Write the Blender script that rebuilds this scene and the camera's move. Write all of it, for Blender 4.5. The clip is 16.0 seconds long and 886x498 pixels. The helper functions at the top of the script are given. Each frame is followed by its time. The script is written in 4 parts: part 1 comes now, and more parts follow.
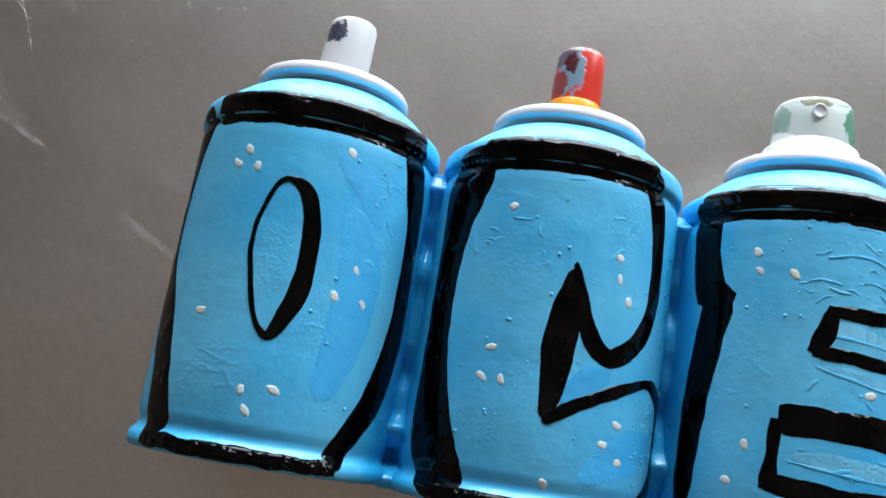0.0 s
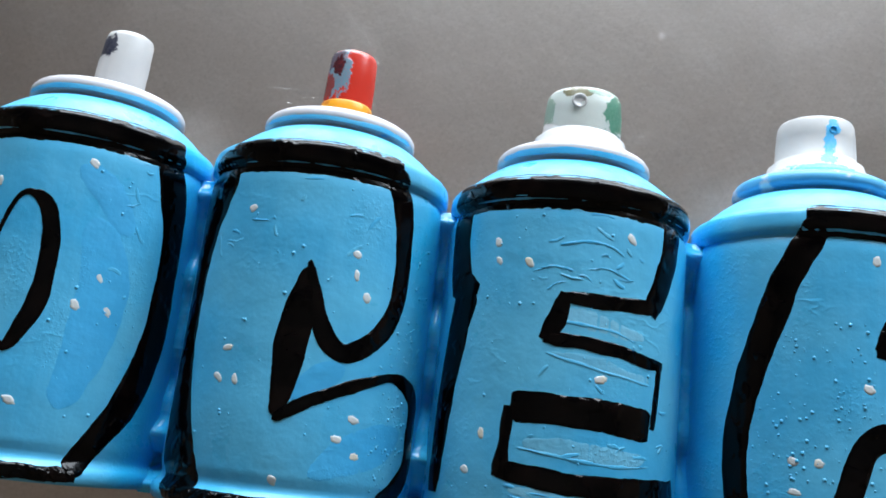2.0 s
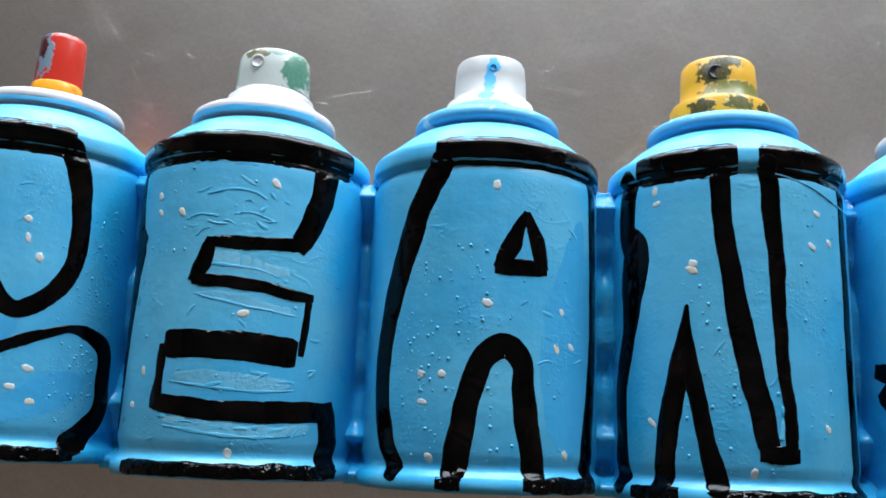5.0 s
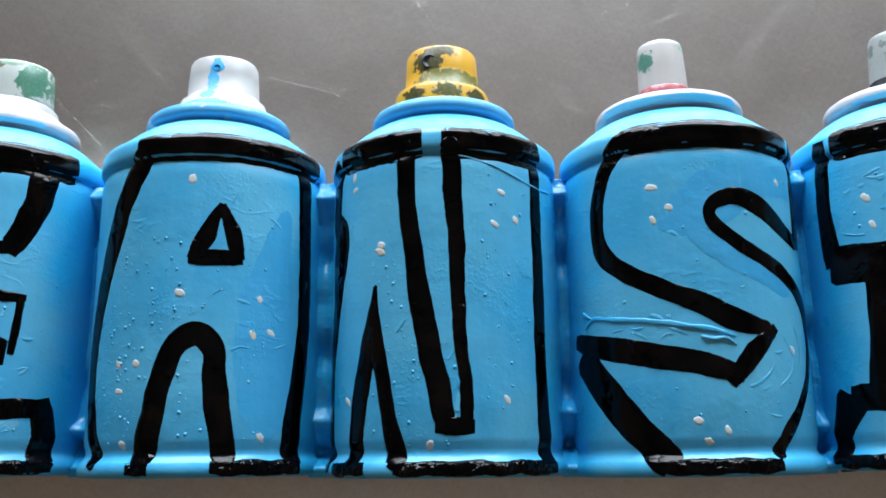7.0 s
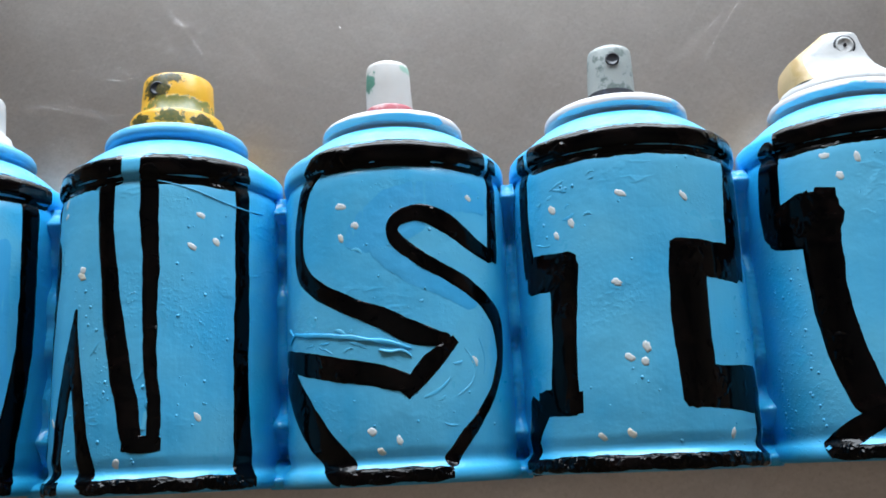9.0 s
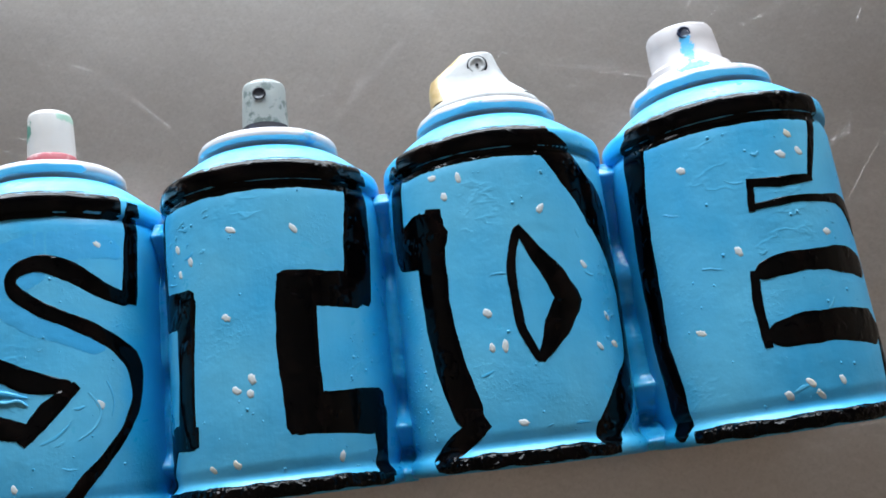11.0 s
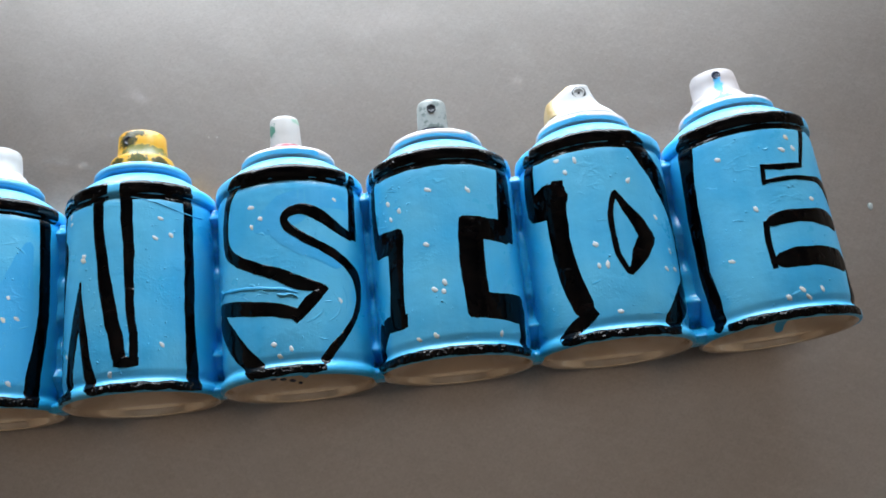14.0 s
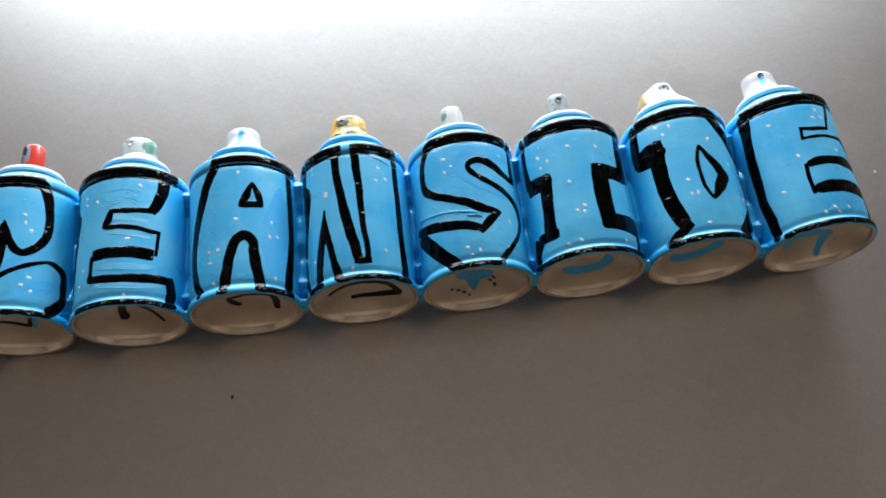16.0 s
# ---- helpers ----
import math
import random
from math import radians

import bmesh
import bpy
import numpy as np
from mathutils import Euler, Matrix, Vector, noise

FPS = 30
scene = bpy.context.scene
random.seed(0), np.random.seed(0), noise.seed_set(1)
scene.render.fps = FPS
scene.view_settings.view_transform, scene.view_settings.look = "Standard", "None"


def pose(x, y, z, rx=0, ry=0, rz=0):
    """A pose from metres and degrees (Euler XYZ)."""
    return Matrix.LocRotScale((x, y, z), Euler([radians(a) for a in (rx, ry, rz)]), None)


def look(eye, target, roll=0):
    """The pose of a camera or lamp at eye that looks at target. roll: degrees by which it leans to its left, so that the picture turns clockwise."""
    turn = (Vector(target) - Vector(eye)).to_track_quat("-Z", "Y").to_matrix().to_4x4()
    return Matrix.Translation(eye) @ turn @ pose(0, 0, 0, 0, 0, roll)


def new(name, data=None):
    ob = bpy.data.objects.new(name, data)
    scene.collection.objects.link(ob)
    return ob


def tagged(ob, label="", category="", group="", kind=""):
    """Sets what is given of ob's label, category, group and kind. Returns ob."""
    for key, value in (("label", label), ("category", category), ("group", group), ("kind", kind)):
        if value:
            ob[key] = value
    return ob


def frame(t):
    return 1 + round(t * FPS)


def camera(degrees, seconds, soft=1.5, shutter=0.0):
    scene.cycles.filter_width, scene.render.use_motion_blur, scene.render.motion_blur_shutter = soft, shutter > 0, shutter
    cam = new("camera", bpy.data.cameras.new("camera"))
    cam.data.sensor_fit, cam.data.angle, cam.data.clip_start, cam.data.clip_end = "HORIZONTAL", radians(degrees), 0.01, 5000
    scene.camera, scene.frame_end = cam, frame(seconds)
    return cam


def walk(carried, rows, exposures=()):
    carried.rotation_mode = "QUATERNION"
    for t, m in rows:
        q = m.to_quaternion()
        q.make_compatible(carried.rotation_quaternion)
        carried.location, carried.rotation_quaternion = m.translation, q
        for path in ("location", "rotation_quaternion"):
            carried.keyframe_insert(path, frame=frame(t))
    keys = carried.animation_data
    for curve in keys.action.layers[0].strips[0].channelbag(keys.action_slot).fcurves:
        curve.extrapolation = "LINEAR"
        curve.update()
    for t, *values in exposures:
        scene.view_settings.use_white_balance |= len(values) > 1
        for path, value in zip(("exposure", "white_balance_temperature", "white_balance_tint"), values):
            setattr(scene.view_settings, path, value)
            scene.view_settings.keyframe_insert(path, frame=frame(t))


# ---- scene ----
cam = camera(52.0, 16.0, 1.7)
PATH = [
    (0, pose(-0.1853, 0.0127, 0.2233, 12.44, -0.98, 8.72)),
    (0.5, pose(-0.1714, 0.0154, 0.2258, 12.75, -0.73, 8.51)),
    (1, pose(-0.1576, 0.0157, 0.2251, 13.10, -0.40, 8.16)),
    (1.5, pose(-0.1445, 0.0148, 0.2250, 13.29, 0.02, 7.30)),
    (2, pose(-0.1315, 0.0162, 0.2252, 13.34, 0.26, 6.30)),
    (2.5, pose(-0.1212, 0.0144, 0.2251, 13.40, 0.41, 5.21)),
    (3, pose(-0.1103, 0.0109, 0.2281, 13.41, -0.21, 3.92)),
    (5.3, pose(-0.0426, 0.0092, 0.2356, 12.29, 3.16, 1.94)),
    (5.5, pose(-0.0360, 0.0088, 0.2338, 12.59, 3.10, 1.76)),
    (6, pose(-0.0188, 0.0083, 0.2353, 12.92, 2.90, 0.81)),
    (6.5, pose(-0.0045, 0.0058, 0.2374, 12.75, 3.07, -0.03)),
    (7, pose(0.0123, 0.0034, 0.2363, 13.15, 3.49, -0.58)),
    (7.5, pose(0.0281, 0.0029, 0.2368, 13.19, 3.50, -1.21)),
    (8, pose(0.0424, 0.0038, 0.2393, 13.23, 3.63, -1.59)),
    (8.5, pose(0.0623, 0.0042, 0.2384, 13.24, 4.01, -1.75)),
    (9, pose(0.0762, 0.0025, 0.2390, 13.59, 3.27, -2.37)),
    (9.5, pose(0.0923, 0.0051, 0.2417, 13.55, 3.09, -3.11)),
    (10, pose(0.1108, 0.0080, 0.2412, 13.08, 2.46, -4.32)),
    (10.2, pose(0.1204, 0.0065, 0.2403, 13.31, 3.07, -4.86)),
    (12.3, pose(0.1824, -0.0014, 0.2494, 12.86, 1.47, -8.96)),
    (12.5, pose(0.1812, -0.0052, 0.2519, 12.90, 1.28, -9.13)),
    (13, pose(0.1618, -0.0177, 0.2733, 13.54, 1.43, -8.93)),
    (13.5, pose(0.1363, -0.0362, 0.2997, 15.23, 1.57, -7.61)),
    (14, pose(0.1083, -0.0551, 0.3375, 17.78, 1.78, -5.79)),
    (14.5, pose(0.0778, -0.0758, 0.3675, 20.25, 1.32, -5.54)),
    (15, pose(0.0569, -0.0997, 0.3891, 21.56, 1.29, -5.93)),
    (15.5, pose(0.0436, -0.1303, 0.4136, 23.43, 1.21, -6.38)),
    (16, pose(0.0283, -0.1649, 0.4269, 25.21, 1.25, -6.49)),
]
EXPOSURES = [(0, 0.24), (1.5, 0.08), (3, 0.06), (8, 0.05), (10, 0.14), (12.5, 0.12), (13.5, 0.2), (16, 0.36)]
walk(cam, PATH, EXPOSURES)

# ---- light: one window beyond the cans, in a closed room ----
world = bpy.data.worlds.new("sky")
scene.world = world
world.use_nodes = True
wn = world.node_tree
sky = wn.nodes.new("ShaderNodeTexSky")
sky.sky_type = "NISHITA"
sky.sun_disc = False
sky.sun_elevation, sky.sun_rotation = radians(40), radians(0)
wn.links.new(sky.outputs[0], wn.nodes["Background"].inputs[0])
wn.nodes["Background"].inputs[1].default_value = 0.08

WINDOW = (-0.62, 0.82, 0.08, 0.47)      # x from, to; z from, to
WALL_Y = 0.95
lamp = bpy.data.lights.new("window_daylight", "AREA")
lamp.shape, lamp.size, lamp.size_y = "RECTANGLE", 1.40, 0.37
lamp.energy, lamp.color = 33.0, (0.80, 0.90, 1.0)
lamp_ob = new("window_daylight", lamp)
lamp_ob.matrix_world = look((0.10, WALL_Y + 0.04, 0.275), (0.10, 0, 0.24))

# ---- materials ----


def nodes_of(name):
    m = bpy.data.materials.new(name)
    m.use_nodes = True
    return m, m.node_tree.nodes, m.node_tree.links, m.node_tree.nodes["Principled BSDF"]


def noise_node(n, l, scale, detail=4, rough=0.55, stretch=(1, 1, 1), turn=0, coords="Object"):
    tc, rot, mp = n.new("ShaderNodeTexCoord"), n.new("ShaderNodeMapping"), n.new("ShaderNodeMapping")
    rot.inputs["Rotation"].default_value = (0, 0, radians(turn))
    mp.inputs["Scale"].default_value = stretch
    tx = n.new("ShaderNodeTexNoise")
    tx.inputs["Scale"].default_value, tx.inputs["Detail"].default_value, tx.inputs["Roughness"].default_value = scale, detail, rough
    info, far, shift = n.new("ShaderNodeObjectInfo"), n.new("ShaderNodeMath"), n.new("ShaderNodeVectorMath")
    far.operation, far.inputs[1].default_value = "MULTIPLY", 9.0
    l.new(info.outputs["Random"], far.inputs[0])
    l.new(tc.outputs[coords], shift.inputs[0])
    l.new(far.outputs[0], shift.inputs[1])
    l.new(shift.outputs[0], rot.inputs[0])
    l.new(rot.outputs[0], mp.inputs[0])
    l.new(mp.outputs[0], tx.inputs[0])
    return tx.outputs[0]


def ramp(n, l, src, stops):
    r = n.new("ShaderNodeValToRGB")
    while len(r.color_ramp.elements) < len(stops):
        r.color_ramp.elements.new(0.5)
    for e, (pos, col) in zip(r.color_ramp.elements, stops):
        e.position = pos
        e.color = (*col, 1) if isinstance(col, tuple) else (col, col, col, 1)
    l.new(src, r.inputs[0])
    return r.outputs[0]


def mixed(n, l, fac, a, b, kind="MIX"):
    m = n.new("ShaderNodeMix")
    m.data_type, m.blend_type = "RGBA", kind
    for k, v in ((0, fac), (6, a), (7, b)):
        if isinstance(v, (int, float)):
            m.inputs[k].default_value = v
        elif isinstance(v, tuple):
            m.inputs[k].default_value = (*v, 1)
        else:
            l.new(v, m.inputs[k])
    return m.outputs[2]


def bump(n, l, b, src, strength, dist, after=None):
    bp = n.new("ShaderNodeBump")
    bp.inputs["Strength"].default_value, bp.inputs["Distance"].default_value = strength, dist
    l.new(src, bp.inputs["Height"])
    if after is not None:
        l.new(after, bp.inputs["Normal"])
    l.new(bp.outputs[0], b.inputs["Normal"])
    return bp.outputs[0]


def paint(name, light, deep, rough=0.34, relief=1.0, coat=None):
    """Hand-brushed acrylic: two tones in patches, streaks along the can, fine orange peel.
    coat: a more saturated blue, mixed in towards both flanks of the can."""
    m, n, l, b = nodes_of(name)
    patch = ramp(n, l, noise_node(n, l, 38, 2, 0.4), ((0.36, 0.0), (0.66, 1.0)))
    streak = noise_node(n, l, 260, 3, 0.6, (1, 0.12, 1))
    col = mixed(n, l, patch, light, deep)
    flank = None
    col = mixed(n, l, ramp(n, l, streak, ((0.35, 0.0), (0.75, 0.28))), col, tuple(min(1, c * 1.12 + 0.02) for c in light))
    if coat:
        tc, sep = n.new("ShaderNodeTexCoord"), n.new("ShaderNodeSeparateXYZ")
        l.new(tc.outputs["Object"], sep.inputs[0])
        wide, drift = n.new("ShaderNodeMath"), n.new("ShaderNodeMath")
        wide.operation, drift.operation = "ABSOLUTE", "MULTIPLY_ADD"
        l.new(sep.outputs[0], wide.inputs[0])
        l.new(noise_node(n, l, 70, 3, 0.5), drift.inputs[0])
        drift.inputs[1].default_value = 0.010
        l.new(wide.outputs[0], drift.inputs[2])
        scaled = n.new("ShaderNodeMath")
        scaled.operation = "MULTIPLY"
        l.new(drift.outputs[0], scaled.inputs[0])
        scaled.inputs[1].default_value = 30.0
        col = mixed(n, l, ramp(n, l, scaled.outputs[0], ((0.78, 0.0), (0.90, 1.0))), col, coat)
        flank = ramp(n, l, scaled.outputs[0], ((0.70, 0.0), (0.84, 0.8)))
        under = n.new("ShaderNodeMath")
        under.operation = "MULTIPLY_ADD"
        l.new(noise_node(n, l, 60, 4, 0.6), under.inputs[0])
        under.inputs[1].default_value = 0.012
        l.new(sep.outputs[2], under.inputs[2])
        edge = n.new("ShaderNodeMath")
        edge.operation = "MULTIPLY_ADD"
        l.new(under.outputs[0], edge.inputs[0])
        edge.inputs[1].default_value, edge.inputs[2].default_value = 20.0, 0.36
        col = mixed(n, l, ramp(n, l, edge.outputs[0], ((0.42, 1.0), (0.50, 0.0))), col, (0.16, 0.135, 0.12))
    dirt = ramp(n, l, noise_node(n, l, 900, 4, 0.6), ((0.66, 0.0), (0.8, 0.35)))
    col = mixed(n, l, dirt, col, tuple(c * 0.55 for c in deep))
    l.new(col, b.inputs["Base Color"])
    l.new(ramp(n, l, noise_node(n, l, 120, 3), ((0.3, rough - 0.08), (0.7, rough + 0.12))), b.inputs["Roughness"])
    b.inputs["Specular IOR Level"].default_value = 0.45
    first = bump(n, l, b, streak, 0.17 * relief, 0.0004)
    second = bump(n, l, b, noise_node(n, l, 700, 4, 0.6), 0.055 * relief, 0.0004, first)
    third = bump(n, l, b, noise_node(n, l, 90, 4, 0.55), 0.34 * relief, 0.001, second)
    fold = ramp(n, l, noise_node(n, l, 150, 3, 0.5, (0.5, 1, 0.5)), ((0.46, 0.0), (0.50, 1.0), (0.54, 0.0)))
    where = ramp(n, l, noise_node(n, l, 55, 2, 0.5), ((0.60, 0.0), (0.70, 1.0)))
    fourth = bump(n, l, b, mixed(n, l, 1.0, fold, where, "MULTIPLY"), 0.13 * relief, 0.0005, third)
    pimple = ramp(n, l, noise_node(n, l, 1250, 2, 0.5), ((0.50, 0.0), (0.72, 1.0)))
    patchy = ramp(n, l, noise_node(n, l, 48, 2, 0.5), ((0.52, 0.0), (0.74, 1.0)))
    if flank is not None:
        patchy = mixed(n, l, 1.0, patchy, flank, "LIGHTEN")
    bump(n, l, b, mixed(n, l, 1.0, pimple, patchy, "MULTIPLY"), 0.16 * relief, 0.0004, fourth)
    return m


def speckled(name, base, spot, amount=0.62, scale=300, rough=0.4, sub=0.0, metal=0.0, relief=0.15):
    """A plain plastic or metal with stains of a second colour."""
    m, n, l, b = nodes_of(name)
    f = ramp(n, l, noise_node(n, l, scale, 4, 0.6), ((amount, 0.0), (min(1.0, amount + 0.07), 1.0)))
    fine = noise_node(n, l, scale * 5, 3)
    col = mixed(n, l, f, base, spot)
    col = mixed(n, l, ramp(n, l, fine, ((0.4, 0.0), (0.8, 0.25))), col, tuple(c * 0.8 for c in base))
    l.new(col, b.inputs["Base Color"])
    b.inputs["Roughness"].default_value, b.inputs["Metallic"].default_value = rough, metal
    if sub:
        b.inputs["Subsurface Weight"].default_value = sub
        b.inputs["Subsurface Radius"].default_value = (0.004, 0.004, 0.004)
        b.inputs["Subsurface Scale"].default_value = 1.0
    bump(n, l, b, fine, relief, 0.0003)
    return m


def stained(name, base, stains, rough=0.4, sub=0.0):
    """Plastic with ragged paint stains; each stain is x, y, half width, half height in mm on the cap's front, and a colour."""
    m, n, l, b = nodes_of(name)
    col = mixed(n, l, ramp(n, l, noise_node(n, l, 160, 4, 0.6), ((0.45, 0.0), (0.75, 0.35))), base, tuple(c * 0.8 for c in base))
    ragged, tc = noise_node(n, l, 620, 4, 0.65), n.new("ShaderNodeTexCoord")
    mass = None
    for x, y, wide, high, tint in stains:
        mp, far, raw = n.new("ShaderNodeMapping"), n.new("ShaderNodeVectorMath"), n.new("ShaderNodeMath")
        mp.inputs["Location"].default_value = (-1.18 * x / wide, -1.18 * y / high, 0)
        mp.inputs["Scale"].default_value = (1180 / wide, 1180 / high, 0)
        far.operation, raw.operation = "LENGTH", "MULTIPLY_ADD"
        l.new(tc.outputs["Object"], mp.inputs[0])
        l.new(mp.outputs[0], far.inputs[0])
        l.new(far.outputs["Value"], raw.inputs[0])
        raw.inputs[1].default_value = -0.5
        l.new(ragged, raw.inputs[2])
        mask = ramp(n, l, raw.outputs[0], ((0.0, 0.0), (0.07, 1.0)))
        col = mixed(n, l, mask, col, mixed(n, l, ramp(n, l, noise_node(n, l, 1500, 3, 0.6), ((0.4, 0.0), (0.7, 0.25))), tint, tuple(0.5 * c + 0.5 * d for c, d in zip(tint, base))))
        mass = mask if mass is None else mixed(n, l, 1.0, mass, mask, "LIGHTEN")
    l.new(col, b.inputs["Base Color"])
    b.inputs["Roughness"].default_value = rough
    if sub:
        b.inputs["Subsurface Weight"].default_value = sub
        b.inputs["Subsurface Radius"].default_value = (0.004, 0.004, 0.004)
        b.inputs["Subsurface Scale"].default_value = 1.0
    first = bump(n, l, b, mass, 0.35, 0.0002)
    bump(n, l, b, noise_node(n, l, 900, 3, 0.6), 0.10, 0.0003, first)
    return m


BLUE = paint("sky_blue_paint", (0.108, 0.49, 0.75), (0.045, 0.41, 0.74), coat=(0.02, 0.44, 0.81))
BLUE_DEEP = paint("deep_blue_paint", (0.03, 0.50, 0.86), (0.015, 0.40, 0.80), 0.28, 1.8)
BLUE_WASH = paint("mid_blue_paint", (0.055, 0.415, 0.75), (0.04, 0.385, 0.74), 0.4)
BLUE_PALE = paint("pale_blue_paint", (0.19, 0.52, 0.72), (0.13, 0.48, 0.72), 0.36, 1.4)
CREAM = speckled("cream_paint", (0.64, 0.68, 0.69), (0.70, 0.66, 0.54), 0.55, 60, 0.5)
WHITE = speckled("white_plastic", (0.56, 0.56, 0.555), (0.46, 0.49, 0.52), 0.6, 160, 0.42, 0.15)
OLIVE, STAIN_BLUE = (0.04, 0.045, 0.012), (0.05, 0.42, 0.74)
WHITE_SPOT = stained("white_cap_with_navy_spot", (0.57, 0.57, 0.565), ((-1.6, 97.4, 3.4, 3.2, (0.012, 0.016, 0.04)),), 0.4, 0.15)
WHITE_STREAK = stained("white_cap_with_blue_streak", (0.57, 0.57, 0.565), ((1.2, 97.2, 2.2, 2.4, STAIN_BLUE), (0.5, 93.4, 1.6, 4.6, STAIN_BLUE), (-0.2, 89.4, 2.6, 1.8, STAIN_BLUE), (-1.4, 86.2, 9.0, 2.2, STAIN_BLUE)), 0.4, 0.15)
PINK_STREAK = stained("pinkish_cap_with_blue_streak", (0.54, 0.50, 0.50), ((-2.6, 93.0, 1.7, 5.4, STAIN_BLUE), (-2.8, 97.6, 1.8, 1.6, (0.03, 0.04, 0.07)), (-2.4, 87.2, 5.0, 1.8, STAIN_BLUE)), 0.4, 0.15)
OFF_WHITE = stained("off_white_cap_with_green_spot", (0.55, 0.53, 0.51), ((-4.9, 97.4, 1.8, 3.4, (0.06, 0.22, 0.16)), (4.4, 100.6, 2.0, 1.2, (0.30, 0.48, 0.38))), 0.4, 0.15)
YELLOW = stained("yellow_cap_with_olive_stains", (0.78, 0.42, 0.03), ((-2.9, 97.2, 4.4, 4.4, OLIVE), (-0.2, 99.6, 5.0, 1.6, OLIVE), (2.4, 92.9, 9.5, 2.6, (0.15, 0.16, 0.025)), (-6.4, 88.0, 3.4, 2.4, OLIVE),
                 (1.8, 88.6, 4.2, 2.0, (0.09, 0.10, 0.03)), (8.4, 87.8, 2.6, 2.2, OLIVE)), 0.35, 0.1)
RED = stained("red_cap_with_slate_smear", (0.58, 0.035, 0.02), ((-2.0, 97.6, 3.8, 8.0, (0.16, 0.27, 0.34)), (-3.6, 101.4, 3.6, 3.4, (0.10, 0.10, 0.13)), (-2.2, 99.4, 1.8, 3.0, (0.05, 0.012, 0.018)), (-4.2, 94.6, 1.8, 4.0, (0.22, 0.05, 0.05))), 0.25, 0.1)
FROST = stained("frosted_cap_with_green_stains", (0.74, 0.80, 0.76), ((8.0, 95.4, 3.2, 6.4, (0.10, 0.32, 0.21)), (-0.4, 99.4, 4.2, 1.6, (0.22, 0.20, 0.10)), (-6.8, 96.0, 1.4, 4.0, (0.34, 0.50, 0.40)), (4.0, 99.8, 4.0, 1.0, (0.30, 0.48, 0.36))), 0.28, 0.3)
CUP = speckled("white_cup", (0.60, 0.58, 0.61), (0.12, 0.44, 0.72), 0.60, 110, 0.4)
CUP_BLUE = speckled("blue_oversprayed_cup", (0.09, 0.42, 0.72), (0.62, 0.66, 0.72), 0.58, 130, 0.4)
ORANGE = speckled("orange_plastic", (0.85, 0.36, 0.02), (0.60, 0.15, 0.02), 0.6, 200, 0.3, 0.1)
GREY = speckled("grey_plastic", (0.33, 0.36, 0.35), (0.12, 0.16, 0.15), 0.52, 260, 0.4)
IVORY = speckled("ivory_plastic", (0.66, 0.48, 0.25), (0.56, 0.38, 0.16), 0.55, 120, 0.45)
ROSE = speckled("rose_plastic", (0.45, 0.10, 0.12), (0.62, 0.40, 0.40), 0.55, 160, 0.4)
DARK = speckled("dark_recess", (0.02, 0.022, 0.03), (0.05, 0.06, 0.10), 0.6, 200, 0.4)
NAVY = speckled("navy_smear", (0.02, 0.03, 0.07), (0.10, 0.12, 0.2), 0.62, 500, 0.35)
MOSS = speckled("olive_smear", (0.05, 0.06, 0.015), (0.28, 0.22, 0.03), 0.6, 500, 0.45)
FROST.node_tree.nodes["Principled BSDF"].inputs["Transmission Weight"].default_value = 0.3
TIN = speckled("tinplate", (0.84, 0.74, 0.62), (0.74, 0.62, 0.49), 0.45, 45, 0.23, 0.0, 1.0, 0.05)


def black_paint(name, size, low, high, strength):
    """Thick glossy enamel, laid on by brush: soft lumps, brush lines, thin brownish places."""
    m, n, l, b = nodes_of(name)
    tone = ramp(n, l, noise_node(n, l, 130, 4, 0.6), ((0.50, (0.0006, 0.0006, 0.0009)), (0.78, (0.007, 0.004, 0.0035))))
    l.new(tone, b.inputs["Base Color"])
    l.new(ramp(n, l, noise_node(n, l, 160, 3), ((0.35, 0.09), (0.7, 0.20))), b.inputs["Roughness"])
    b.inputs["Specular IOR Level"].default_value = 0.15
    lumps = ramp(n, l, noise_node(n, l, size, 2, 0.5), ((low, 0.0), (high, 1.0)))
    first = bump(n, l, b, lumps, strength, 0.0006)
    bump(n, l, b, noise_node(n, l, 800, 3, 0.5), 0.07, 0.0004, first)
    return m


BLACK = black_paint("black_gloss_paint", 190, 0.56, 0.76, 0.65)
BLACK_LUMPY = black_paint("lumpy_black_gloss_paint", 380, 0.42, 0.66, 0.9)


